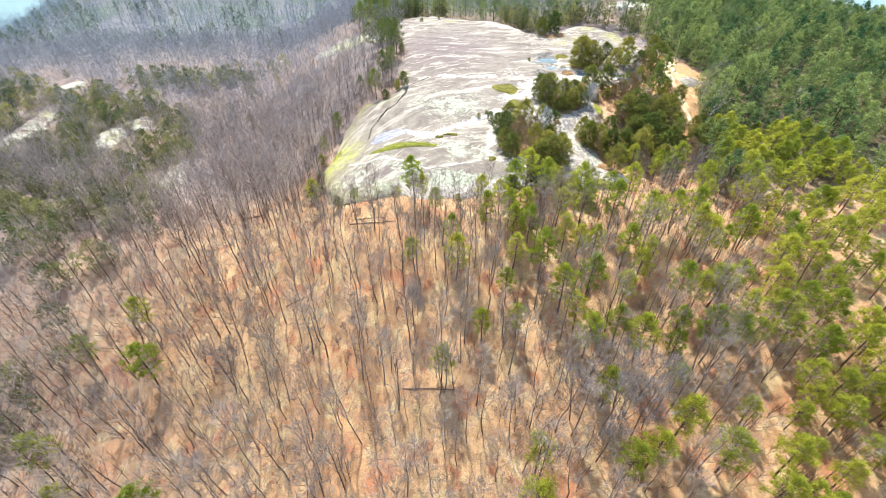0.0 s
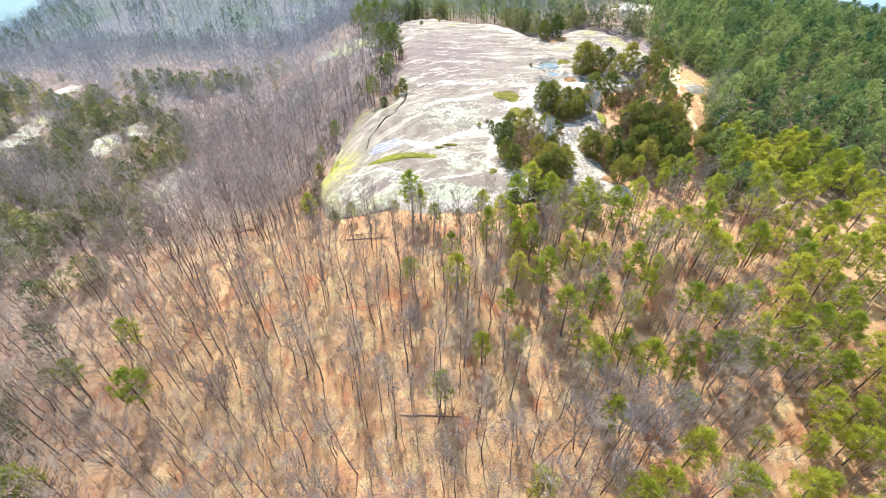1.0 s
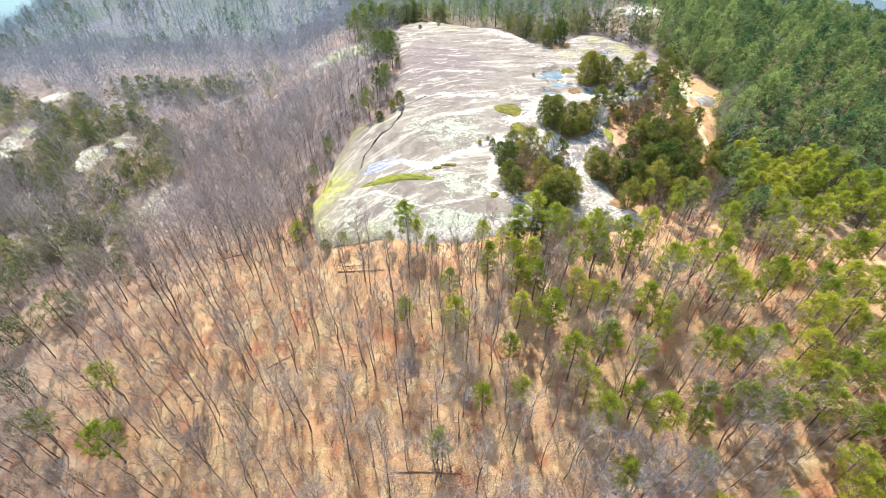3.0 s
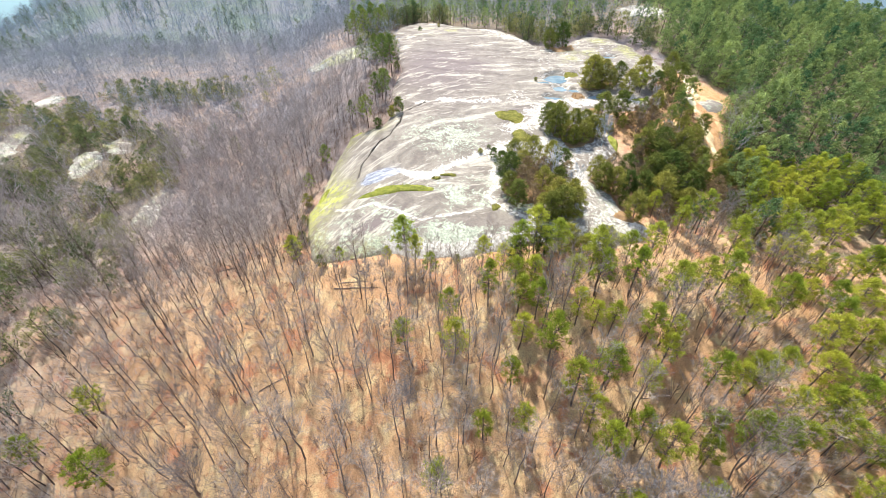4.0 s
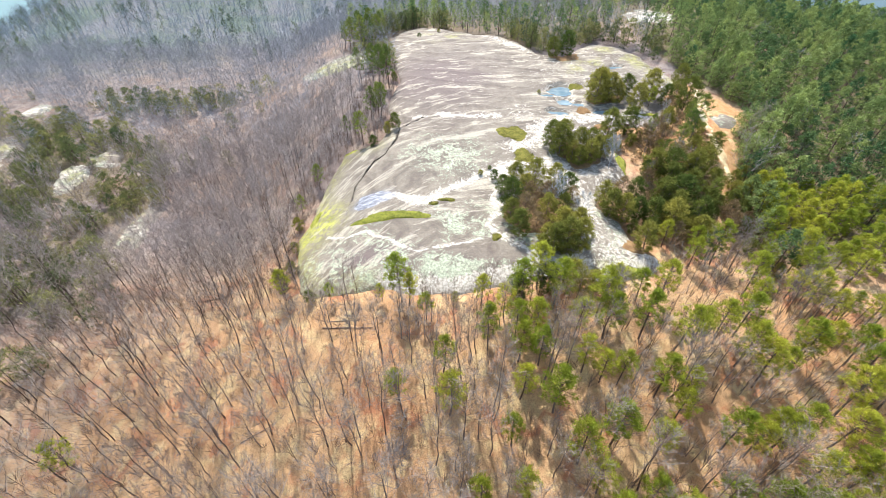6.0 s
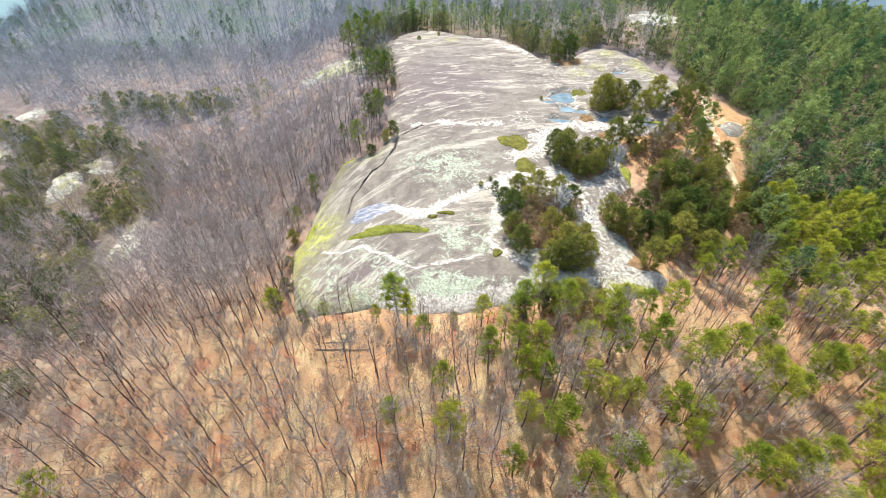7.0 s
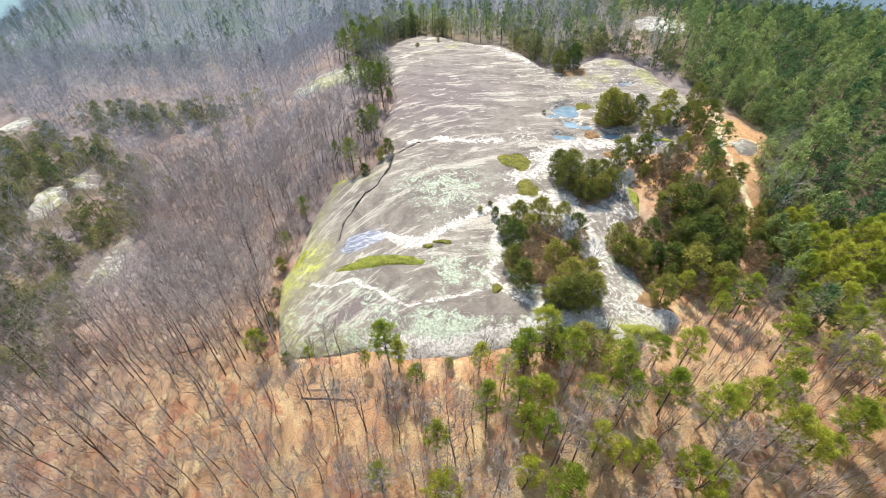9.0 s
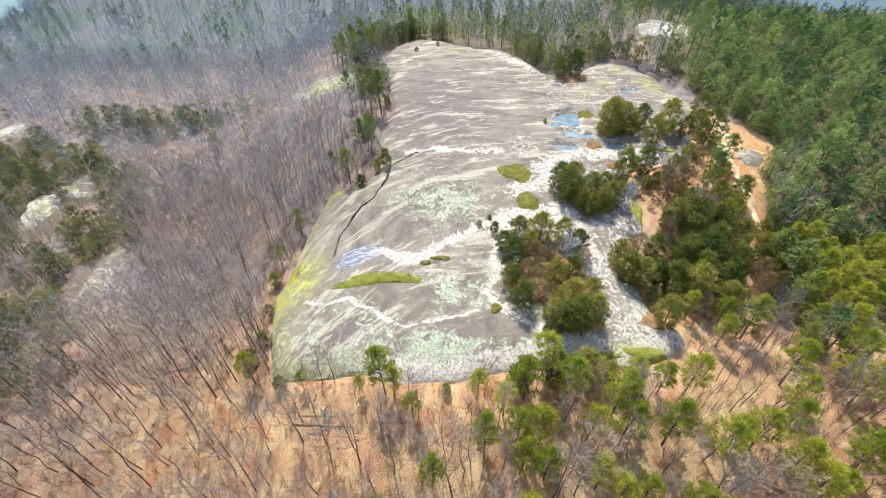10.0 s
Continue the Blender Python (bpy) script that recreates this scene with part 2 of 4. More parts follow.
def height(x, y):
    x = np.asarray(x, float); y = np.asarray(y, float)
    crest = knots(y, [-80, 0, 20, 36, 46, 53, 60, 70, 80, 100, 120, 140, 170, 260, 500], [-50, -45, -40.5, -33, -28.5, -26.0, -24.6, -23, -21, -18, -16, -15, -15.5, -17, -20])
    left = knots(y, [-80, 20, 45, 60, 90, 120, 160, 260, 500], [2, 3, 6, 10.5, 15.5, 14, 14, 16, 22])
    right = knots(y, [-80, 20, 45, 60, 90, 120, 160, 260, 500], [1, 1, 3, 5.5, 4.5, 4, 2, 4, 8])
    foot = knots(y, [0, 50, 60, 80, 120, 160], [-3, -4, -4, -6, -16, -24])
    z = crest - left*sstep(0, 1, (foot - x)/(26 + 0.12*np.maximum(y, 0)))
    z = z - right*sstep(18, 48, x - knots(y, [55, 62, 85, 120, 160], [0, 1, 25, 32, 44]))
    z = z + 0.03*np.maximum(-x - 60, 0) - 0.0003*np.maximum(-x - 60, 0)**2
    z = z + 4.5*sstep(15, 60, x)*sstep(85, 150, y)
    z = z - 0.0012*np.maximum(x - 75, 0)**2
    r, az = np.hypot(x, y), np.degrees(np.arctan2(x, np.maximum(y, 1.0)))
    z = z + 38*sstep(230, 520, r)*sstep(-46, -35, az)*(1 - sstep(-4, 14, az))        # the wooded ridge beyond the hollow
    z = z - 0.0010 * np.maximum(r - 520, 0) ** 2
    return np.maximum(z, -420.0)


def rough_noise(x, y, size, seed=0.0, octaves=4):
    """Cheap smooth noise over the plan, about -1 to 1."""
    x, y = np.asarray(x, float) / size + seed * 7.13, np.asarray(y, float) / size - seed * 3.7
    total, amp, norm = np.zeros(np.broadcast(x, y).shape), 1.0, 0.0
    for k in range(octaves):
        xi, yi = np.floor(x), np.floor(y)
        fx, fy = x - xi, y - yi
        fx, fy = fx * fx * (3 - 2 * fx), fy * fy * (3 - 2 * fy)

        def lattice(a, b):
            v = np.sin(a * 127.1 + b * 311.7 + k * 74.7) * 43758.5453
            return (v - np.floor(v)) * 2 - 1
        total = total + amp * ((lattice(xi, yi) * (1 - fx) + lattice(xi + 1, yi) * fx) * (1 - fy) + (lattice(xi, yi + 1) * (1 - fx) + lattice(xi + 1, yi + 1) * fx) * fy)
        norm += amp
        amp *= 0.5
        x, y = x * 2.03 + 11.7, y * 2.03 - 5.3
    return total / norm


def ground_z(x, y):
    near = np.exp(-(np.maximum(np.hypot(x, np.asarray(y) - 50) - 150, 0) / 120) ** 2)
    return height(x, y) + near * (0.55 * rough_noise(x, y, 9, 1) + 0.18 * rough_noise(x, y, 2.2, 2))


def seg_distance(x, y, line):
    """Distance of plan points from a polyline, and the side (left of it: positive)."""
    best, side = np.full(np.shape(x), 1e9), np.zeros(np.shape(x))
    for (ax, ay), (bx, by) in zip(line[:-1], line[1:]):
        dx, dy = bx - ax, by - ay
        t = np.clip(((x - ax) * dx + (y - ay) * dy) / (dx * dx + dy * dy), 0, 1)
        d = np.hypot(x - ax - t * dx, y - ay - t * dy)
        s = dx * (y - ay) - dy * (x - ax)
        side = np.where(d < best, s, side)
        best = np.minimum(best, d)
    return best, side


def inside(x, y, poly):
    """Signed distance from a closed outline, positive within."""
    hit = np.zeros(np.shape(x), bool)
    for (ax, ay), (bx, by) in zip(poly, poly[1:] + poly[:1]):
        if ay != by:
            hit ^= ((ay > y) != (by > y)) & (x < (bx - ax) * (y - ay) / (by - ay) + ax)
    d, _ = seg_distance(x, y, poly + poly[:1])
    return np.where(hit, d, -d)


def mesh_np(name, verts, faces, material, smooth=False, **attrs):
    """A mesh from arrays: faces is (n, 3) or (n, 4); attrs are floats for each vertex."""
    me = bpy.data.meshes.new(name)
    verts, faces = np.asarray(verts, np.float32), np.asarray(faces, np.int32)
    k = faces.shape[1]
    me.vertices.add(len(verts))
    me.vertices.foreach_set("co", verts.ravel())
    me.loops.add(faces.size)
    me.loops.foreach_set("vertex_index", faces.ravel())
    me.polygons.add(len(faces))
    me.polygons.foreach_set("loop_start", np.arange(len(faces), dtype=np.int32) * k)
    me.polygons.foreach_set("use_smooth", np.full(len(faces), smooth))
    for key, values in attrs.items():
        at = me.attributes.new(key, "FLOAT", "POINT")
        at.data.foreach_set("value", np.asarray(values, np.float32))
    me.materials.append(material)
    me.update(calc_edges=True)
    me.validate()
    return me


def grid_faces(nx, ny):
    i = np.arange((nx - 1) * (ny - 1))
    a = i // (nx - 1) * nx + i % (nx - 1)
    return np.stack([a, a + 1, a + 1 + nx, a + nx], 1)


# ---- outlines in plan, metres ----
ROCK_LINE = [(-17, 52.3), (-14.5, 50.9), (-9, 50.8), (-3, 50.1), (2.7, 49.8), (8.9, 51.4), (14.9, 52.7), (17.4, 53), (19.4, 51.5), (24.7, 53), (28.8, 55.2), (28.3, 56.4),
             (25.4, 57.8), (24.6, 61.5), (21.8, 64.5), (24.4, 68.5), (27.7, 70.6), (29.4, 74.9), (27.6, 79.5), (31.8, 85.4), (38.1, 85.5), (43.2, 87.8), (43.4, 96), (48.2, 102.2),
             (47.2, 106.6), (45.1, 116.6), (42.1, 122.3), (36.9, 125.8), (28.7, 117.6), (22.8, 122.8), (20.7, 130.7), (15.7, 143.5), (8.9, 145), (1.1, 153.3), (-6.8, 161), (-12.6, 150),
             (-15.8, 128.6), (-11.3, 119.8), (-8.6, 106.1), (-9.6, 92), (-7.6, 86.8), (-10.4, 80.8), (-16.4, 81), (-19, 74.2), (-19.5, 69.1), (-20.6, 63.6), (-18.6, 56.7)]
CRACK = [(-13.3, 67.2), (-13.2, 70.7), (-11.6, 73.8), (-10.6, 75.6), (-9, 76.9), (-7.4, 80.9), (-7.2, 83.7), (-5.6, 86), (-2.5, 88.4), (-1.1, 89.8)]
VEIN = [(-15.5, 60.7), (-12.4, 59.1), (-9.3, 59.4), (-8.3, 58.3), (-6.3, 57.5), (-5.2, 56.5), (-3.8, 55.6), (-2.5, 55.0), (-0.4, 55.6), (2.1, 56.3), (4.0, 56.6), (5.9, 57.4)]
ARC = [(-5.3, 88.2), (-1.1, 89.2), (5.5, 88.2), (10.2, 88.5)]
DARK_ARC = [(-7.9, 100.2), (-1.7, 103.8), (7.2, 107.5), (11.7, 106.2)]
WASH = [(-6.1, 66.2), (-4.5, 65.2), (-1.9, 64.7), (-0.2, 65.7), (2.7, 68.2), (5.8, 70.4), (8.2, 71.4)]
WASH_5 = [(8.0, 71), (8.9, 68), (7.7, 65.5), (8.9, 63), (7.4, 60.5), (8.3, 57.8), (10.4, 56.6), (12, 55.2), (14, 53.6)]
WASH_2 = [(8.2, 71.4), (13, 73.2), (17.5, 74), (19.5, 70.5), (20.4, 66.5), (20.8, 63.5)]
WASH_3 = [(13, 79), (16.5, 80), (17.5, 84.5), (22, 87), (30, 87.5), (37, 88)]
WASH_4 = [(9, 144), (14, 139), (18, 131), (22, 124)]
POOLS = [(24.3, 99.6, 2.5, 2.6), (23.9, 94.1, 1.6, 1.3), (21.2, 97.1, 1.1, 0.8), (26.4, 93.0, 1.0, 0.9), (21.8, 89.7, 1.8, 1.2), (30.2, 90.0, 1.9, 0.8), (35.5, 104.5, 1.6, 0.9), (38.5, 110, 1.3, 0.8)]
SOIL_BEDS = [(14.3, 62.3, 4.4, 5.4), (22.4, 76, 3.6, 3.4), (31.6, 94.8, 3.4, 1.8), (29.0, 117.6, 3.4, 2.6), (26.4, 57.0, 2.2, 1.6)]


def pool_shape(x, y, p):
    a = np.arctan2(y - p[1], x - p[0])
    r = 1 + 0.14 * np.sin(2 * a + p[0]) + 0.10 * np.sin(3 * a + p[1]) + 0.05 * np.sin(7 * a + p[0] * 2)
    return np.hypot((x - p[0]) / p[2], (y - p[1]) / p[3]) / r


def pool_level(p):
    a = np.arange(0, 6.3, 0.4)
    return float(height(p[0] + 1.2 * p[2] * np.cos(a), p[1] + 1.2 * p[3] * np.sin(a)).min()) + 0.36


def rock_z(x, y):
    x, y = np.asarray(x, float), np.asarray(y, float)
    d = inside(x, y, ROCK_LINE) + 0.9 * rough_noise(x, y, 4, 5)
    z = height(x, y) + 0.65 * sstep(-1.3, 2.0, d) - 0.2
    z = z + 0.35 * rough_noise(x, y, 14, 6) + 0.06 * rough_noise(x, y, 1.3, 8)
    band = (x * 0.25 + y + 2.2 * rough_noise(x, y, 12, 9)) / 5.5
    z = z + 0.22 * sstep(0.75, 1.0, band - np.floor(band)) * sstep(70, 95, y)
    c, side = seg_distance(x + 0.3 * rough_noise(x, y, 0.9, 51), y + 0.3 * rough_noise(x, y, 0.9, 53), CRACK)
    z = z - np.where(side > 0, 0.38, 0.0) * np.exp(-(c / 3.5) ** 2) - 0.35 * np.exp(-(c / 0.22) ** 2)
    z = z - 0.8 * (1 - sstep(-0.9, -0.1, d))
    for p in POOLS:
        z = z + (pool_level(p) - 0.12 - z) * (1 - sstep(1.0, 1.45, pool_shape(x, y, p)))
    return z


# ---- ground ----
def ground():
    def axis(lo, hi, step, far_lo, far_hi):
        core = list(np.arange(lo, hi + 0.01, step))
        up, down, s = [], [], step
        v = hi
        while v < far_hi:
            s *= 1.16
            v += s
            up.append(min(v, far_hi))
        s, v = step, lo
        while v > far_lo:
            s *= 1.16
            v -= s
            down.append(max(v, far_lo))
        return np.array(down[::-1] + core + up)
    xs, ys = axis(-70, 60, 0.9, -3200, 3200), axis(5, 100, 0.9, -1500, 4200)
    X, Y = np.meshgrid(xs, ys)
    Z = ground_z(X, Y)
    d = inside(X, Y, ROCK_LINE)
    Z = Z - 0.45 * sstep(-1.5, 0.0, d) - 0.8 * sstep(0.3, 2.5, d)
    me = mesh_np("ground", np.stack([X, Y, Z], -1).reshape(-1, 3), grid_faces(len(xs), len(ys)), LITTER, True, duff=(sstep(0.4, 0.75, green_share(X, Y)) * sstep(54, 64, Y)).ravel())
    return tagged(new("ground", me), "leaf-littered hillside under the bare trees", "ground", kind="structure")



def rock_sheet(name, line, label, step, z_of, attrs):
    pts = np.array(line)
    lo, hi = pts.min(0) - 1.5, pts.max(0) + 1.5
    xs, ys = np.arange(lo[0], hi[0], step), np.arange(lo[1], hi[1], step)
    X, Y = np.meshgrid(xs, ys)
    d = inside(X, Y, line) + 0.8 * rough_noise(X, Y, 3, 5)
    f = grid_faces(len(xs), len(ys))
    f = f[(d.ravel()[f] > -0.9).all(1)]
    used, f2 = np.unique(f, return_inverse=True)
    x, y = X.ravel()[used], Y.ravel()[used]
    me = mesh_np(name, np.stack([x, y, z_of(x, y)], 1), f2.reshape(f.shape), ROCK, True, **attrs(x, y))
    return tagged(new(name, me), label, "rock outcrop", kind="structure")


def bump_of(x, y, line, width, wander=1.0):
    d, _ = seg_distance(x + 1.1 * wander * rough_noise(x, y, 3.5, 31), y + 0.9 * wander * rough_noise(x, y, 3.5, 37), line)
    w = width * (1 + 0.6 * rough_noise(x, y, 3, 12))
    return 0.6 * np.exp(-(d / w) ** 2) + 0.4 * np.exp(-(d / (2.6 * w)) ** 2)


def main_rock_attrs(x, y):
    d = inside(x, y, ROCK_LINE)
    pale = np.maximum.reduce([1.05 * bump_of(x, y, WASH, 0.75), 0.92 * bump_of(x, y, WASH_5, 0.65), 0.95 * bump_of(x, y, WASH_2, 1.7), 0.85 * bump_of(x, y, WASH_3, 2.2), 0.7 * bump_of(x, y, WASH_4, 2.4), 1.4 * bump_of(x, y, VEIN, 0.13, 0.3), 0.8 * bump_of(x, y, ARC, 0.9)])
    pale = np.maximum(pale, 1.0 * (1 - sstep(1.0, 2.8, d)) * sstep(-11, -4, x) * (1 - sstep(56, 62, y)))
    pale = np.maximum(pale, 0.62 * sstep(16, 21, x) * (1 - sstep(58, 64, y)))
    pale = np.maximum(pale, 0.42 * sstep(84, 96, y) * sstep(10, 24, x))
    pale = np.maximum(pale, 0.55 * sstep(17, 20, x) * (1 - sstep(82, 90, y)) + 0.25 * sstep(30, 40, x) * sstep(95, 105, y))
    pale = np.maximum(pale, (0.5 + 0.25 * rough_noise(x, y, 1.2, 87)) * np.exp(-((x - 14.5) / 5) ** 2 - ((y - 89.5) / 6.5) ** 2))
    for p in POOLS:
        pale = np.maximum(pale, 0.7 * np.exp(-((pool_shape(x, y, p) - 1.25) / 0.2) ** 2))
    lichen = np.exp(-((x - 1.6) / 5) ** 2 - ((y - 60) / 3.2) ** 2) + 0.95 * np.exp(-((x - 2.0) / 4.5) ** 2 - ((y - 53.2) / 2.4) ** 2) + 0.8 * np.exp(-((x - 1) / 8) ** 2 - ((y - 76) / 7) ** 2) + 0.35 * (1 - sstep(53, 58, y))
    lichen = np.maximum(lichen, (0.52 + 0.45 * rough_noise(x, y, 5, 83)) * (1 - sstep(63, 70, y - 0.4 * np.minimum(x, 0))))
    lichen = lichen - 0.7 * np.exp(-((x - 5.5) / 5.5) ** 2 - ((y - 55.6) / 1.5) ** 2) - 0.8 * np.exp(-((x + 2) / 3.5) ** 2 - ((y - 59.5) / 1.6) ** 2) - 0.6 * np.exp(-((x - 3) / 4) ** 2 - ((y - 66.5) / 1.5) ** 2)
    dark = 0.9 * bump_of(x, y, DARK_ARC, 0.8, 0.5) + 0.9 * bump_of(x, y, [(-14.5, 52.6), (-11.3, 53.2), (-9.0, 54.1), (-5.9, 55.1)], 0.7, 0.5) + 1.2 * np.exp(-((x + 1) / 11) ** 2 - ((y - 106) / 15) ** 2) + 0.8 * np.exp(-((x + 8) / 5) ** 2 - ((y - 55.5) / 1.8) ** 2) + 0.4 * np.exp(-((x - 5) / 6) ** 2 - ((y - 54) / 1.6) ** 2)
    moss = 1.5 * np.exp(-((x + 17.6) / 3.0) ** 2 - ((y - 64.5) / 3.6) ** 2) + 0.36 * (1 - sstep(0.5, 3.5, d)) * sstep(4, 12, -x) * (1 - sstep(78, 86, y))
    moss = moss + np.exp(-((x - 23.5) / 3.5) ** 2 - ((y - 53) / 0.9) ** 2) + 0.5 * sstep(0.05, 0.4, rough_noise(x, y, 5, 17)) * sstep(24, 32, x) * sstep(82, 88, y)
    moss = moss + 0.8 * np.exp(-((x + 1) / 7) ** 2 - ((y - 141) / 5) ** 2) * sstep(-0.1, 0.3, rough_noise(x, y, 4, 19))
    wet = np.exp(-(((x + 9.6) / 3.2) ** 2 + ((y - 66.0 - 0.2 * (x + 9.6)) / 1.6) ** 2) ** 2)
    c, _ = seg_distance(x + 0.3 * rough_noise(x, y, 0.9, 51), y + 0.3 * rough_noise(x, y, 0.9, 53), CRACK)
    # narrow dark line standing for the shade down in the crack
    crack_shade = np.clip(1.1 * np.exp(-(c / 0.2) ** 2), 0, 1)
    lay = 0.16 * (y + 0.022 * np.maximum(10 - x, 0) ** 2 + 1.5 * rough_noise(x, y, 12, 81))
    return dict(lay=lay, bedding=0.45 + 0.55 * sstep(-15, -7, x), pale=pale, lichen=np.clip(lichen, 0, 1), dark=np.clip(dark, 0, 1), moss=np.clip(moss, 0, 1), wet=wet, crack=crack_shade)


rock_sheet("granite_outcrop", ROCK_LINE, "bare grey granite dome with pale streaks and lichen", 0.3, rock_z, main_rock_attrs)


def granite_lip():
    """The broken edge of the upper rock sheet along the crack: a wedge with a steep inner face."""
    r = np.random.default_rng(5)
    pts = []
    for (ax, ay), (bx_, by_) in zip(CRACK[:-1], CRACK[1:]):
        n = max(2, int(math.dist((ax, ay), (bx_, by_)) / 0.9))
        jog = 0.0
        for k in range(n):
            t = k / n
            jog = r.normal(0, 0.16)
            pts.append((ax + (bx_ - ax) * t + jog, ay + (by_ - ay) * t + r.normal(0, 0.1)))
    p = np.array(pts)
    tan = unit(np.gradient(p, axis=0))
    out = np.column_stack([-tan[:, 1], tan[:, 0]])
    tall = np.interp(np.arange(len(p)), [0, 3, len(p) - 4, len(p) - 1], [0.05, 0.26, 0.2, 0.03]) * r.uniform(0.75, 1.2, len(p))
    rows = []
    for off, rise in ((2.2, -0.25), (1.0, 0.45), (0.12, 1.0), (-0.02, 0.92), (-0.10, -1.2)):
        q = p + out * off * (r.uniform(0.8, 1.2, len(p))[:, None] if off > 0.5 else 1.0)
        rows.append(np.column_stack([q, rock_z(q[:, 0], q[:, 1]) + (tall * rise if rise > 0 else rise * 0.3)]))
    v = np.concatenate(rows)
    x, y = v[:, 0], v[:, 1]
    a = main_rock_attrs(x, y)
    # foot of the steep face painted dark, as shade in the gap
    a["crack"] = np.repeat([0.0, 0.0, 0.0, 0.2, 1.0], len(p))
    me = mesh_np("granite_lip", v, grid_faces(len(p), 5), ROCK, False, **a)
    return tagged(new("granite_lip", me), "broken granite ledge along a dark crack", "rock ledge", kind="structure")


SIDE_ROCKS = [
    ([(-82.7, 91), (-83.8, 95.4), (-80.4, 97), (-77, 94), (-77, 88), (-79, 85.5)], "pale granite ledge among cedars in the hollow"),
    ([(-80.5, 100), (-78.8, 104.5), (-75.5, 103), (-74.2, 97.5), (-77.5, 97)], "small pale granite ledge among cedars"),
    ([(-56.5, 69.5), (-58, 75.3), (-58, 82.5), (-54.3, 82), (-53.6, 74.7), (-52.6, 69.5)], "long whitish granite ledge below bare trees"),
    ([(-107, 89), (-105.8, 97), (-107, 109), (-102, 106), (-99, 94), (-101, 86)], "large pale granite slope in the hollow"),
    ([(-112, 118), (-111.4, 126), (-106, 124), (-106.5, 117)], "pale ledge with yellow moss in the hollow"),
    ([(-36.8, 126.5), (-31, 127.5), (-18, 124.5), (-14, 124), (-16.5, 117.5), (-24, 117), (-33.5, 120.5)], "pale granite apron below the pines"),
    ([(50.1, 88.4), (52.2, 90.2), (54.3, 89.2), (54.0, 87.4), (52.2, 85.8), (50.2, 86.0)], "small pale granite slab beside the sandy path"),
    ([(54, 154), (64, 166), (71, 157), (62, 139), (52, 140)], "far pale rock clearing in the woods"),
]
for line, label in SIDE_ROCKS:
    def side_z(x, y, line=line):
        d = inside(x, y, line)
        return ground_z(x, y) + 0.32 * sstep(-1.0, 0.6, d) - 0.15 + 0.3 * rough_noise(x, y, 2.2, 4)

    def side_attrs(x, y):
        n = rough_noise(x, y, 5, 3)
        return dict(lay=0.16 * y, bedding=1 + 0 * x, pale=0.45 + 0.5 * n, lichen=0.5 + 0.4 * n, dark=0.2 + 0 * x, moss=0.75 * sstep(0.05, 0.4, rough_noise(x, y, 4, 7)) * (x < 0), wet=0 * x, crack=0 * x)
    rock_sheet("granite_ledge", line, label, 0.7, side_z, side_attrs)


def blob_sheet(name, label, category, material, p, z_of, rise, seed, rings=8, segs=40):
    """A low mound with an uneven rim that hugs the surface under it."""
    k = np.arange(1, rings + 1) / rings
    a = np.arange(segs) * 2 * math.pi / segs
    rim = 1 + 0.16 * np.sin(2 * a + seed) + 0.12 * np.sin(3 * a + 2 * seed) + 0.08 * np.sin(5 * a + seed * 3) + 0.05 * np.sin(11 * a + seed)
    R, A = np.meshgrid(k, a, indexing="ij")
    x = np.concatenate([[p[0]], (p[0] + p[2] * R * np.cos(A) * rim).ravel()])
    y = np.concatenate([[p[1]], (p[1] + p[3] * R * np.sin(A) * rim).ravel()])
    r = np.concatenate([[0], R.ravel()])
    z = z_of(x, y) + rise * (1 - r ** 3) + 0.35 * rise * rough_noise(x, y, 0.8, seed) * (r < 0.99) - 0.03 * (r > 0.99)
    tri = [(0, 1 + i, 1 + (i + 1) % segs) for i in range(segs)]
    for j in range(rings - 1):
        for i in range(segs):
            q, w = 1 + j * segs + i, 1 + j * segs + (i + 1) % segs
            tri += [(q, q + segs, w + segs), (q, w + segs, w)]
    return tagged(new(name, mesh_np(name, np.stack([x, y, z], 1), tri, material, True)), label, category)


for p in SOIL_BEDS:
    tagged(blob_sheet("soil_bed", "rusty needle litter bed under cedars on the rock", "soil", SOIL, p, rock_z, 0.22, p[0]), kind="structure")
for p in POOLS:
    level = pool_level(p)
    tagged(blob_sheet("rainwater_pool", "shallow blue rainwater pool in a granite hollow", "pool", WATER, (p[0], p[1], p[2] * 1.08, p[3] * 1.08), lambda x, y: 0 * x + level, 0.0, p[0]), group="pools on the rock")
SEEP = Mat("seep_film", 0.4, 0.3)
SEEP.colour(SEEP.mix(SEEP.ramp(SEEP.noise(2.6, 9, 0.8, stretch=(0.25, 1.0, 1.0), turn=-14.0), 0.44, 0.60), (0.13, 0.14, 0.16), (0.36, 0.37, 0.39)))
blob_sheet("water_seep", "thin bluish water film running over the granite", "water", SEEP.m, (-9.5, 65.9, 2.9, 1.9), rock_z, 0.015, 0.6)
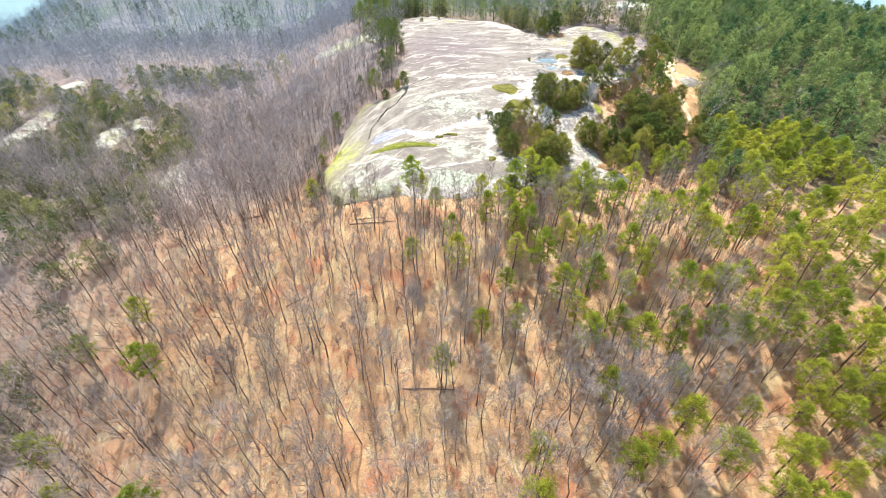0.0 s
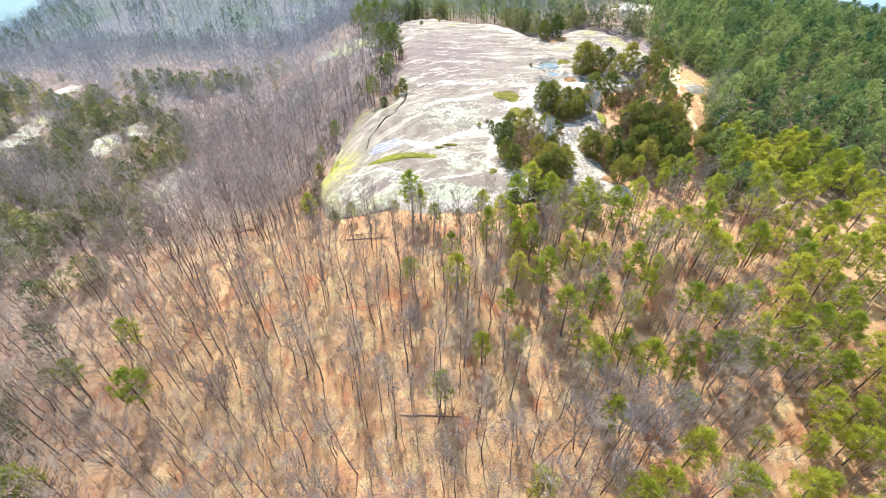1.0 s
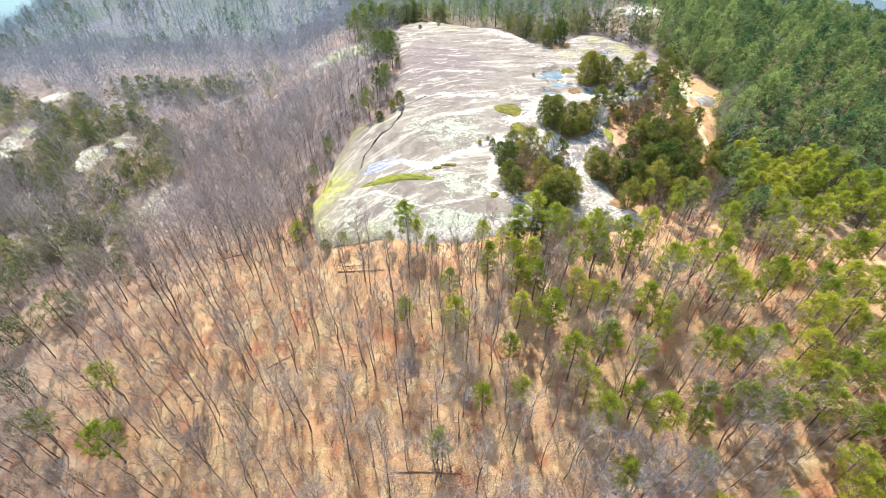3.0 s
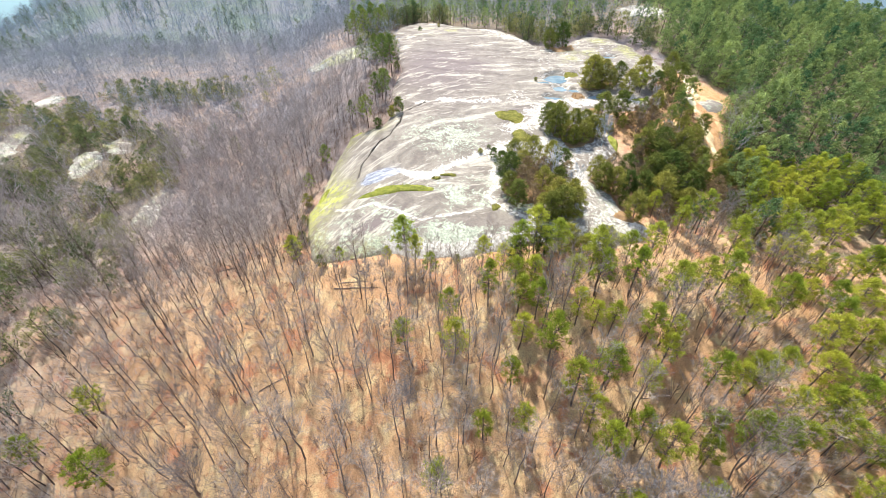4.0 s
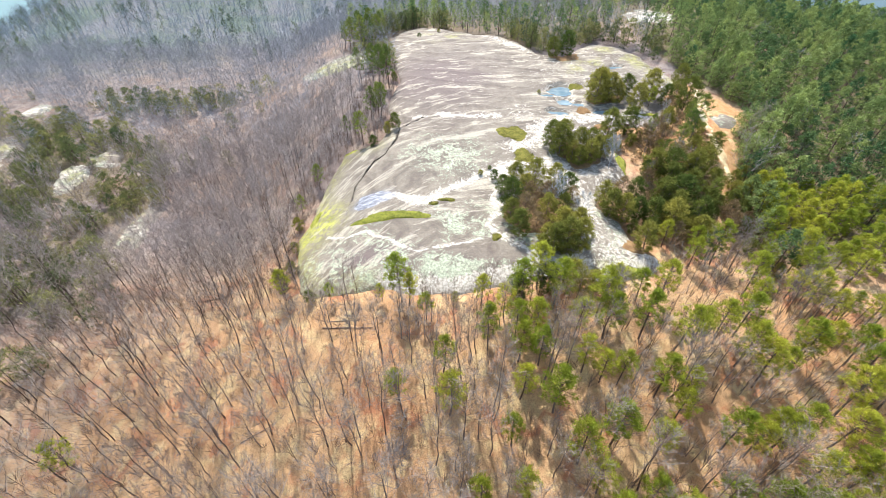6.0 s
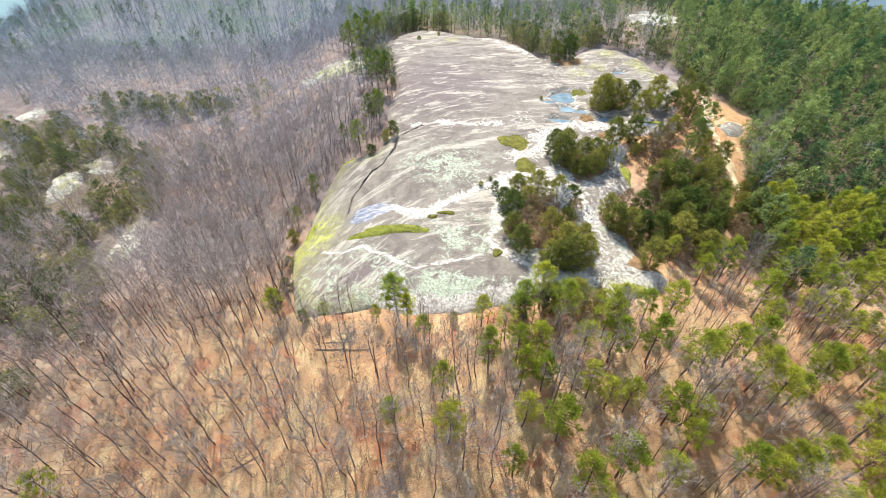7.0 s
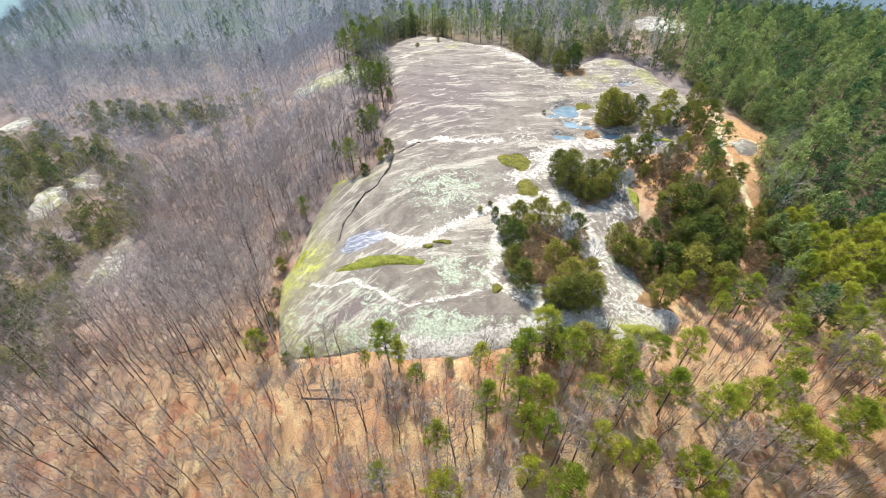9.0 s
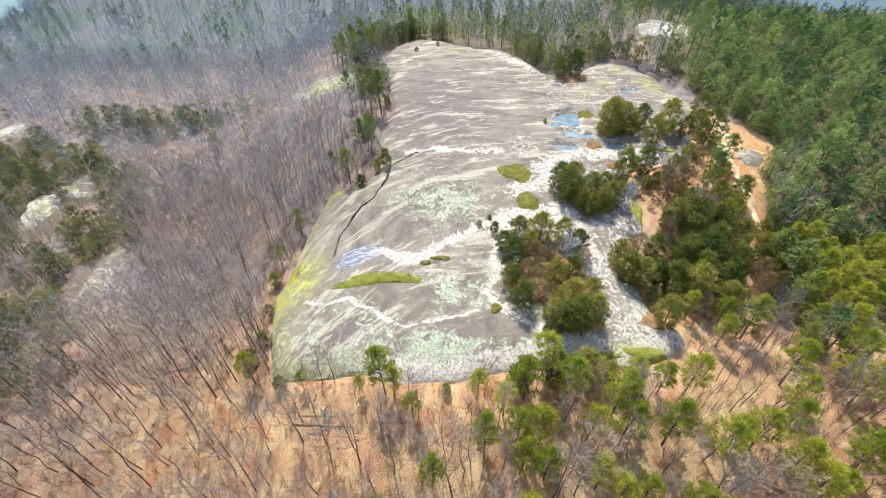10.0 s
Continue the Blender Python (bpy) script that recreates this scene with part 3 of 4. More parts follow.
MATS = [(12.6, 82.3, 2.4, 2.3, MOSS, "round olive moss mat on the granite"), (13.7, 75.9, 1.9, 1.7, MOSS, "small round olive moss mat on the granite"),
        (-6.6, 61.8, 5.0, 1.15, OLIVE, "long green moss strip on the granite"), (1.3, 65.0, 1.2, 0.45, MOSS, "small moss tuft by the pale wash"), (-0.6, 64.2, 0.8, 0.4, MOSS, "small moss tuft by the pale wash"),
        (27.9, 101, 1.5, 1.4, MOSS, "moss mat beside the pools"), (-18.9, 66.6, 0.9, 1.7, YELLOW, "bright yellow moss on the rock edge"),
        (-15.6, 81.6, 1.3, 1.2, YELLOW, "yellow moss patch at the rock edge"), (23.6, 52.9, 2.6, 0.7, YELLOW, "yellow grass fringe at the rock foot"),
        (18.6, 52.3, 1.7, 0.5, YELLOW, "yellow grass fringe at the rock foot"), (44.5, 92.5, 0.8, 1.6, YELLOW, "yellow grass tuft by the path"), (38.2, 88.4, 1.4, 0.5, YELLOW, "yellow grass tuft on the rock"), (29.2, 74.5, 1.1, 3.4, YELLOW, "yellow grass strip between bushes"), (26.6, 90.1, 1.2, 1.6, SOIL, "rusty grass tussock by the pools"), (28.4, 84.2, 1.6, 0.9, SOIL, "rusty grass tussock on the rock"), (7.7, 57.6, 0.6, 0.8, MOSS, "small moss cushion on the granite")]
TRAIL = [(51.6, 97.5), (50.4, 93.5), (48.2, 89.5), (47.6, 85.2), (47.9, 82.2), (48.0, 79.2), (48.1, 76.6)]
for (x, y), rx in zip(TRAIL, (1.8, 1.5, 1.2, 0.8, 0.7, 0.7, 0.6)):
    tagged(blob_sheet("sandy_path", "pale sandy path between pines and bushes", "path", SAND, (x, y, rx, 2.4), ground_z, 0.14, x + y), kind="structure")
for x, y, rx, ry in ((49.6, 82.6, 1.2, 3.4), (53.6, 94.4, 3.2, 3.4), (49.8, 99.4, 2.4, 3.0), (56.3, 92.2, 1.8, 2.2), (33.5, 79.0, 2.6, 2.0), (36.4, 70.6, 2.2, 1.6), (27.5, 78.2, 1.4, 1.6)):
    tagged(blob_sheet("soil_bed", "bare rusty soil strewn with needles by the path", "soil", RED_SOIL, (x, y, rx, ry), ground_z, 0.10, x - y), kind="structure")


# ---- trees ----
def spikes(p, d, length, width):
    """Thin three-sided spikes from points p along unit directions d."""
    n = len(p)
    up = np.where(np.abs(d[:, 2:]) < 0.9, [[0, 0, 1.0]], [[1.0, 0, 0]])
    u = np.cross(d, up)
    u /= np.linalg.norm(u, axis=1, keepdims=True)
    w = np.cross(d, u)
    a = np.arange(3) * 2 * math.pi / 3
    ring = p[:, None] + width[:, None, None] * (u[:, None] * np.cos(a)[None, :, None] + w[:, None] * np.sin(a)[None, :, None])
    v = np.concatenate([ring, (p + d * length[:, None])[:, None]], 1).reshape(-1, 3)
    b = np.arange(n)[:, None, None] * 4
    f = (np.array([[0, 1, 3], [1, 2, 3], [2, 0, 3]])[None] + b).reshape(-1, 3)
    return v, f


def leaflets(p, d, length, width):
    """Thin flat slivers from points p along unit directions d, each turned its own way."""
    n = len(p)
    side = np.random.default_rng(n).normal(0, 1, (n, 3))
    u = np.cross(d, side)
    u /= np.linalg.norm(u, axis=1, keepdims=True)
    w = u * width[:, None]
    v = np.stack([p - w, p + w, p + d * length[:, None]], 1).reshape(-1, 3)
    return v, np.arange(3 * n).reshape(n, 3)


def tube(points, radii, sides):
    """A tapered tube along a polyline, closed to a point at the tip."""
    pts, v, f = np.asarray(points, float), [], []
    for i, (q, r) in enumerate(zip(pts, radii)):
        d = pts[min(i + 1, len(pts) - 1)] - pts[max(i - 1, 0)]
        d /= np.linalg.norm(d)
        u = np.cross(d, [0.31, 0.95, 0.05])
        u /= np.linalg.norm(u)
        w = np.cross(d, u)
        a = np.arange(sides) * 2 * math.pi / sides
        v.append(q + r * (np.cos(a)[:, None] * u + np.sin(a)[:, None] * w))
    for i in range(len(pts) - 1):
        for k in range(sides):
            a, b = i * sides + k, i * sides + (k + 1) % sides
            f += [(a, b, b + sides), (a, b + sides, a + sides)]
    return np.concatenate(v), np.array(f)


def joined(pieces):
    v, f, n = [], [], 0
    for a, b in pieces:
        v.append(a)
        f.append(b + n)
        n += len(a)
    return np.concatenate(v), np.concatenate(f)


def unit(v):
    return v / np.linalg.norm(v, axis=-1, keepdims=True)


def bare_tree(rng, tall, limbs, subs, twigs, girth=0.0072, spread=0.27, sides=5, fat=1.0, low=0.30, merged=True, broad=False):
    """A leafless hardwood: trunk (points, faces) and crown of limbs, branches and twigs."""
    lean = rng.normal(0, 0.035, 2)
    hs = np.linspace(0, 1, 6)
    bend = np.cumsum(rng.normal(0, 0.012, (6, 2)), 0) * tall
    trunk = np.column_stack([lean[0] * hs * tall + bend[:, 0], lean[1] * hs * tall + bend[:, 1], hs * tall])
    trunk[0] = (0, 0, -0.4)
    r0 = girth * tall
    body = tube(trunk, r0 * np.array([1.25, 0.95, 0.78, 0.58, 0.34, 0.08]), sides)
    crown, limbs_only, tips, dirs, reach = [], [], [], [], []
    for i in range(limbs):
        h = low + (0.97 - low) * ((i + rng.random()) / limbs) ** 0.85
        base = np.array([np.interp(h, hs, trunk[:, k]) for k in range(3)])
        az = i * 2.4 + rng.normal(0, 0.5)
        rise = 0.55 + 0.7 * h + rng.normal(0, 0.15)
        d = unit(np.array([math.cos(az), math.sin(az), rise]))
        ln = tall * spread * (0.35 + 0.85 * math.sin(0.5 + 2.1 * (h - low) / (1 - low)) if broad else 1.25 - 0.75 * h) * rng.uniform(0.7, 1.25)
        knee = base + d * ln * 0.5
        d2 = unit(d + np.array([0, 0, 0.35]) + rng.normal(0, 0.15, 3))
        r = r0 * 0.45 * (1.15 - 0.7 * h)
        limbs_only.append(tube([base, knee, knee + d2 * ln * 0.5], [r, r * 0.6, r * 0.12], 3))
        for s in rng.uniform(0.25, 1.0, subs):
            q = base + d * ln * min(s, 0.5) + d2 * ln * max(s - 0.5, 0)
            tips.append(q)
            dirs.append(unit(d2 + rng.normal(0, 0.55, 3) + [0, 0, 0.25]))
            reach.append(ln * rng.uniform(0.3, 0.6))
    p, d, ln = np.array(tips), np.array(dirs), np.array(reach)
    crown.append(spikes(p, d, ln, np.full(len(p), 0.019 * fat)))
    if twigs:
        k = np.repeat(np.arange(len(p)), twigs)
        s = rng.uniform(0.2, 1.0, len(k))
        q = p[k] + d[k] * (ln[k] * s)[:, None]
        td = unit(d[k] + rng.normal(0, 0.6, (len(k), 3)) + [0, 0, 0.2])
        crown.append(leaflets(q, td, rng.uniform(0.25, 0.8, len(k)) * tall / 11, np.full(len(k), 0.0105 * fat)))
    return (joined([body] + limbs_only), joined(crown)) if merged else (body, joined(limbs_only), joined(crown))


def needle_tree(rng, tall, clumps, blades, kind="pine", girth=0.013, bulk=1.0, slim=0.13, limbs=True, low=0.45, wide=0.19):
    """An evergreen: trunk with limbs, and needle sprays gathered at the limb ends."""
    bend = np.cumsum(rng.normal(0, 0.008, (5, 2)), 0) * tall
    hs = np.linspace(0, 1, 5)
    trunk = np.column_stack([bend, hs * tall * 0.96])
    trunk[0] = (0, 0, -0.4)
    wood = [tube(trunk, girth * tall * np.array([1.2, 0.9, 0.7, 0.42, 0.1]), 5)] if limbs else [tube(trunk[::2], girth * tall * np.array([1.2, 0.7, 0.1]), 3)]
    centres, outs, size = [], [], []
    low = low if kind == "pine" else 0.06
    for i in range(clumps):
        h = low + (1 - low) * ((i + rng.random()) / clumps) ** (0.8 if kind == "pine" else 1.15)
        s = (h - low) / (1 - low)
        if kind == "pine":
            rad = tall * wide * (math.sin(math.pi * min(1, 0.16 + 0.86 * s)) ** 0.8 + 0.05)
        else:
            rad = tall * 0.36 * (1 - s ** 2.2) ** 0.75 * (0.55 + 0.45 * min(1, s * 5)) + 0.05
        rad *= rng.uniform(0.45, 1.12)
        az = i * 2.4 + rng.normal(0, 0.35)
        base = np.array([np.interp(h, hs, trunk[:, k]) for k in range(3)])
        o = np.array([math.cos(az), math.sin(az), 0.0])
        end = base + o * rad + [0, 0, rad * (0.25 if kind == "pine" else 0.4)]
        if limbs and (kind == "pine" or i % 3 == 0):
            wood.append(tube([base - [0, 0, 0.1 * rad], end], [0.03 + 0.002 * tall, 0.008], 3))
        centres.append(end)
        outs.append(unit(o * (0.8 if kind == "pine" else 0.9) + [0, 0, 0.75]))
        size.append(tall * (0.050 if kind == "pine" else 0.07) * rng.uniform(0.75, 1.3) * bulk)
    k = np.repeat(np.arange(clumps), blades)
    c, o, sz = np.array(centres)[k], np.array(outs)[k], np.array(size)[k]
    loose = 0.38 if kind == "pine" else 0.46
    d = unit(o * (0.75 if kind == "pine" else 1.0) + rng.normal(0, 0.75, (len(k), 3)))
    start = c + rng.normal(0, loose, (len(k), 3)) * sz[:, None] * [1, 1, 0.7] - d * (0.25 * sz)[:, None]
    needles = leaflets(start, d, sz * rng.uniform(0.4, 0.8, len(k)), sz * slim)
    return (joined(wood), needles) if not limbs else (wood[0], joined(wood[1:]), needles)


granite_lip()
for x, y, rx, ry, mt, label in MATS:
    mat = blob_sheet("moss_mat", label, "moss", mt, (x, y, rx, ry), rock_z, 0.16, x * 1.7)
    r = np.random.default_rng(int(abs(x * 10)))
    n = int(60 + 45 * rx * ry)
    a, q = r.uniform(0, 2 * math.pi, n), np.sqrt(r.random(n)) * 0.9
    gx, gy = x + rx * q * np.cos(a), y + ry * q * np.sin(a)
    foot = np.stack([gx, gy, rock_z(gx, gy) + 0.08], 1)
    v, f = spikes(foot, unit(r.normal(0, 0.4, (n, 3)) + [0, 0, 1.0]), r.uniform(0.1, 0.26, n), np.full(n, 0.035))
    turf = tagged(new("turf", mesh_np("turf", v, f, mt)), kind="stuff")
    turf.parent = mat


def proto(name, parts, label, category, group):
    """A tree as one thing: an empty at its foot with its parts under it."""
    root = tagged(new(name), label, category, group)
    for part_name, (v, f), mt in parts:
        ob = new(part_name, mesh_np(part_name, v, f, mt))
        ob.parent = root
        if part_name != "trunk":
            tagged(ob, kind="stuff")
    return root


standing = set()


def planted(protos, spots, rng, z_of, low, high):
    """Sets trees of the prototypes at the spots; the first ones are the prototypes themselves."""
    for i, (x, y, *scale) in enumerate(spots):
        s = scale[0] if scale else rng.uniform(low, high)
        z = float(z_of(x, y))
        m = pose(x, y, z, rng.normal(0, 1.5), rng.normal(0, 1.5), rng.uniform(0, 360))
        root = protos[i % len(protos)]
        ob = copy_thing(root, m) if root.name in standing else root
        standing.add(root.name)
        ob.matrix_basis = m @ Matrix.Diagonal((s, s, s, 1))


def woods(name, label, variants, spots, rng, z_of, materials, category="woods"):
    """Many far trees as one piece of stuff: trunks and crowns baked from a few variants."""
    spots = np.asarray(spots, float)
    pick = rng.integers(0, len(variants), len(spots))
    root = tagged(new(name), label, category, kind="stuff")
    for layer, mt in enumerate(materials):
        vs, fs, ts, n = [], [], [], 0
        for k, variant in enumerate(variants):
            v, f = variant[layer]
            s = spots[pick == k]
            if not len(s):
                continue
            a = rng.uniform(0, 2 * math.pi, len(s)) if layer == 0 else turns[k]
            if layer == 0:
                turns = {**turns, k: a} if k else {k: a}
            ca, sa_ = np.cos(a)[:, None], np.sin(a)[:, None]
            w = np.empty((len(s), len(v), 3))
            w[:, :, 0] = (v[:, 0] * ca - v[:, 1] * sa_) * s[:, 2:3] + s[:, 0:1]
            w[:, :, 1] = (v[:, 0] * sa_ + v[:, 1] * ca) * s[:, 2:3] + s[:, 1:2]
            w[:, :, 2] = v[:, 2] * s[:, 2:3] + z_of(s[:, 0], s[:, 1])[:, None]
            vs.append(w.reshape(-1, 3))
            fs.append((f[None] + (np.arange(len(s)) * len(v))[:, None, None] + n).reshape(-1, 3))
            ts.append(np.repeat(s[:, 3], len(v)))
            n += len(s) * len(v)
        part_name = ("trunks", "crowns")[layer]
        new(part_name, mesh_np(part_name, np.concatenate(vs), np.concatenate(fs), mt, tint=np.concatenate(ts))).parent = root
    return root


rng = np.random.default_rng(7)


def forest_edge(y):
    """Where the pine forest begins beside the rock and the path."""
    return knots(y, [50, 60, 72, 78, 85, 91, 94, 98, 105, 116, 127, 160, 300], [43, 41, 48.5, 50.5, 53, 58, 59.5, 57, 53, 50, 50, 52, 84])


def green_share(x, y):
    """How much of the wood is evergreen at a place."""
    patch = rough_noise(x, y, 34, 21)
    g = 0.03 + 0.30 * sstep(0.15, 0.5, patch) * sstep(110, 190, y)
    g = np.maximum(g, (0.10 + (0.42 - 0.24 * sstep(28, 36, y)) * sstep(6, 38, x) + 0.26 * sstep(20, 30, x) * sstep(42, 48, y)) * sstep(2, 10, x) * (1 - sstep(55, 65, y)))
    g = np.maximum(g, 0.5 * (1 - sstep(0.6, 1.2, np.hypot((x + 76) / 22, (y - 128) / 11))))
    g = np.maximum(g, 0.4 * sstep(0.05, 0.4, rough_noise(x, y, 22, 63)) * sstep(105, 130, y) * sstep(30, 60, -x))
    g = np.maximum(g, 0.985 * sstep(-1.5, 1.5, x - forest_edge(y)) * sstep(46, 62, y))
    hollow = inside(x, y, [(-125, 122), (-106, 117), (-83, 111), (-69, 103), (-58, 87), (-53, 72), (-47, 52), (-62, 44), (-80, 62), (-125, 85)])
    g = np.maximum(g, (0.58 + 0.55 * rough_noise(x, y, 7, 91)) * sstep(-5, 2, hollow))
    g = np.maximum(g, 0.24 * sstep(42, 48, -x) * (1 - sstep(44, 52, y)))
    g = np.maximum(g, 0.62 * (1 - sstep(0.85, 1.1, np.hypot((x - 18) / 46, (y - 165) / 42))))
    g = np.maximum(g, 0.78 * sstep(34, 42, x + 0.7 * np.maximum(31 - y, 0)) * (1 - sstep(56, 64, y)) * (1 - 0.3 * sstep(36, 44, y)))
    return g


ground()


def scrub_band(x, y):
    """The cedar and shrub strip between the rock and the path."""
    return (x > 21) & (x < 50 - 0.25 * np.maximum(80 - y, 0)) & (y > 57) & (y < 96)


def scatter(lo, hi, step, seed, keep):
    """Jittered places over a rectangle of the plan."""
    r = np.random.default_rng(seed)
    X, Y = np.meshgrid(np.arange(lo[0], hi[0], step), np.arange(lo[1], hi[1], step))
    x, y = X.ravel() + r.uniform(-0.48, 0.48, X.size) * step, Y.ravel() + r.uniform(-0.48, 0.48, X.size) * step
    k = keep(x, y)
    return x[k], y[k]


def open_ground(x, y, margin=0.4):
    """True where trees may stand: off the rocks, the path and the clearing."""
    ok = inside(x, y, ROCK_LINE) < -margin
    for i, (line, _) in enumerate(SIDE_ROCKS):
        ok &= inside(x, y, line) < -0.6
        for k in (0.035, 0.07, 0.105, 0.14)[:4 if i == 2 else 2]:
            ok &= inside(x * (1 + k), y + k * (y - 8), line) < (-0.6 if i == 2 else 0.0)
    d, _ = seg_distance(x, y, TRAIL)
    clearing = (x > 44) & (x < forest_edge(y) - 0.5) & (y > 76) & (y < 118)
    return ok & (d > 1.9) & ~clearing & ~scrub_band(x, y)


def in_view(x, y, spread):
    return np.abs(x) < 18 + (y + 12) * spread


NEAR_PINES = [(8.1, 14.6), (35.3, 15.0), (-27.7, 15.4), (-37.0, 15.8), (33.1, 18.3), (9.2, 18.5), (27.2, 18.6), (-40.1, 19.5), (23.7, 21.3), (38.0, 23.6), (-0.2, 26.6), (-33.6, 28.0), (21.7, 28.7),
              (16.0, 29.2), (32.3, 29.7), (-41.9, 29.8), (29.7, 29.9), (34.7, 30.0), (19.7, 30.4), (4.5, 30.9), (8.5, 31.1), (35.0, 32.4), (13.9, 33.8), (42.0, 33.9), (-36.8, 34.3), (21.5, 34.5)]
MID_PINES = [(28.0, 34.9), (7.6, 35.1), (17.2, 35.1), (39.4, 35.6), (1.6, 37.5), (12.0, 37.8), (41.9, 38.6), (-3.6, 38.7), (22.5, 39.1), (17.1, 40.3), (0.9, 41.2), (11.0, 41.9), (8.9, 42.3), (32.6, 42.7),
             (5.7, 43.4), (26.1, 43.8), (18.3, 44.5), (10.9, 44.5), (8.7, 44.6), (28.4, 44.6), (22.4, 44.7), (15.2, 44.7), (7.7, 46.8), (18.1, 46.9), (13.3, 47.7), (9.8, 48.2)]
FIXED = np.array(NEAR_PINES + MID_PINES)

# near hardwoods, each a thing of its own
bare_protos = []
for k in range(8):
    body, limbs, twigs = bare_tree(rng, rng.uniform(9.0, 12.5), 20, 6, 7, fat=0.95, girth=(0.0062, 0.0085)[k % 2], spread=0.29, merged=False)
    bare_protos.append(proto("bare_tree", (("trunk", body, BARK), ("branchwork", limbs, BARK), ("twig_crown", twigs, TWIG)), "slender leafless hardwood with fine grey twigs in leaf litter", "tree", "bare trees on the near slope"))


def near_keep(x, y):
    far = np.min(np.hypot(x[:, None] - FIXED[None, :, 0], y[:, None] - FIXED[None, :, 1]), 1)
    return open_ground(x, y, 0.2) & (far > 1.0) & (np.random.default_rng(3).random(len(x)) > green_share(x, y) * np.where(x < -40, 1.4, 0.75) + 0.12 * sstep(2, 10, x) * (1 - sstep(20, 28, x)))


bx, by = scatter((-62, 6), (52, 58), 2.55, 11, near_keep)
order = np.argsort(np.hypot(bx * 0.8, by - 32))
near, rest = order[:300], order[300:]
low_front = 1 - 0.45 * sstep(43, 48, by) * sstep(-22, -17, bx)       # younger trees at the foot of the rock
planted(bare_protos, [(bx[i], by[i], rng.uniform(0.55, 0.98) * low_front[i]) for i in near], rng, ground_z, 0.55, 0.98)

mid_variants = [bare_tree(rng, rng.uniform(8.5, 11.5), 14, 6, 9, fat=1.3, sides=3, girth=0.0065, low=0.26, spread=0.42, broad=True) for k in range(6)]
mx, my = scatter((-95, 58), (60, 100), 2.35, 12, lambda x, y: open_ground(x, y, 0.7) & in_view(x, y, 1.0) & ((inside(x, y, ROCK_LINE) < -7) | (np.random.default_rng(44).random(len(x)) < 0.75)) & (np.random.default_rng(4).random(len(x)) > 1.35 * green_share(x, y)))
close_variants = [bare_tree(rng, rng.uniform(8.5, 12), 17, 5, 6, fat=1.05, sides=4, girth=0.0075, spread=0.31, broad=True) for k in range(6)]
woods("slope_woods", "leafless slender hardwoods at the edge of the slope", close_variants, np.column_stack([bx[rest], by[rest], rng.uniform(0.55, 0.95, len(rest)) * (1 - 0.3 * sstep(5, 25, bx[rest])), rng.random(len(rest))]), rng, ground_z, (FAR_BARK, SLOPE_TWIG))
woods("bare_woods", "dense leafless grey-brown hardwoods on the flank", mid_variants, np.column_stack([mx, my, rng.uniform(0.5, 0.95, len(mx)) * (1 - 0.4 * (inside(mx, my, ROCK_LINE) > -7)), rng.random(len(mx))]), rng, ground_z, (FAR_BARK, FLANK_TWIG))


def hazy_tree(rng, tall, count, fat):
    """A far leafless tree: a thin trunk and a full rounded crown of branch spikes."""
    body = tube([(0, 0, -0.4), (0.1, 0, tall * 0.5), (0.2, 0.1, tall)], np.array([0.05, 0.035, 0.01]) * fat, 3)
    h = rng.uniform(0.2, 0.95, count)
    az = rng.uniform(0, 2 * math.pi, count)
    rad = tall * 0.33 * np.sin(np.pi * (h * 0.8 + 0.14)) * np.sqrt(rng.random(count))
    p = np.column_stack([rad * np.cos(az), rad * np.sin(az), h * tall - 0.08 * tall])
    d = unit(np.column_stack([np.cos(az), np.sin(az), 0.75 + 0 * az]) + rng.normal(0, 0.55, (count, 3)))
    return body, leaflets(p, d, tall * rng.uniform(0.08, 0.2, count), np.full(count, 0.026 * fat))


def far_zone(x, y):
    return open_ground(x, y, 0.8) & in_view(x, y, 1.12) & ((y > 100) | (x < -95) | (x > 60))


far_variants = [hazy_tree(rng, rng.uniform(9.0, 12), 170, 1.3) for k in range(5)]
fx_, fy_ = scatter((-250, 62), (240, 205), 3.5, 13, lambda x, y: far_zone(x, y) & ((inside(x, y, ROCK_LINE) < -9) | (y > 140) | (x > 0) | (np.random.default_rng(45).random(len(x)) < 0.7)) & (np.random.default_rng(5).random(len(x)) > green_share(x, y)))
woods("far_bare_woods", "leafless grey woods on the slopes beyond the rock", far_variants, np.column_stack([fx_, fy_, rng.uniform(0.5, 0.95, len(fx_)), rng.random(len(fx_))]), rng, ground_z, (FAR_HAZE_TWIG, FAR_HAZE_TWIG))
farther = [hazy_tree(rng, rng.uniform(10, 13), 80, 2.3) for k in range(4)]
fx_, fy_ = scatter((-520, 205), (400, 580), 8.0, 14, lambda x, y: far_zone(x, y) & ((x < -60) | (x > 90) | (y < 290)) & (np.random.default_rng(15).random(len(x)) > green_share(x, y)))
woods("distant_bare_woods", "distant leafless grey woods on the hills", farther, np.column_stack([fx_, fy_, rng.uniform(0.85, 1.3, len(fx_)), rng.random(len(fx_))]), rng, height, (HILL_HAZE_TWIG, HILL_HAZE_TWIG))

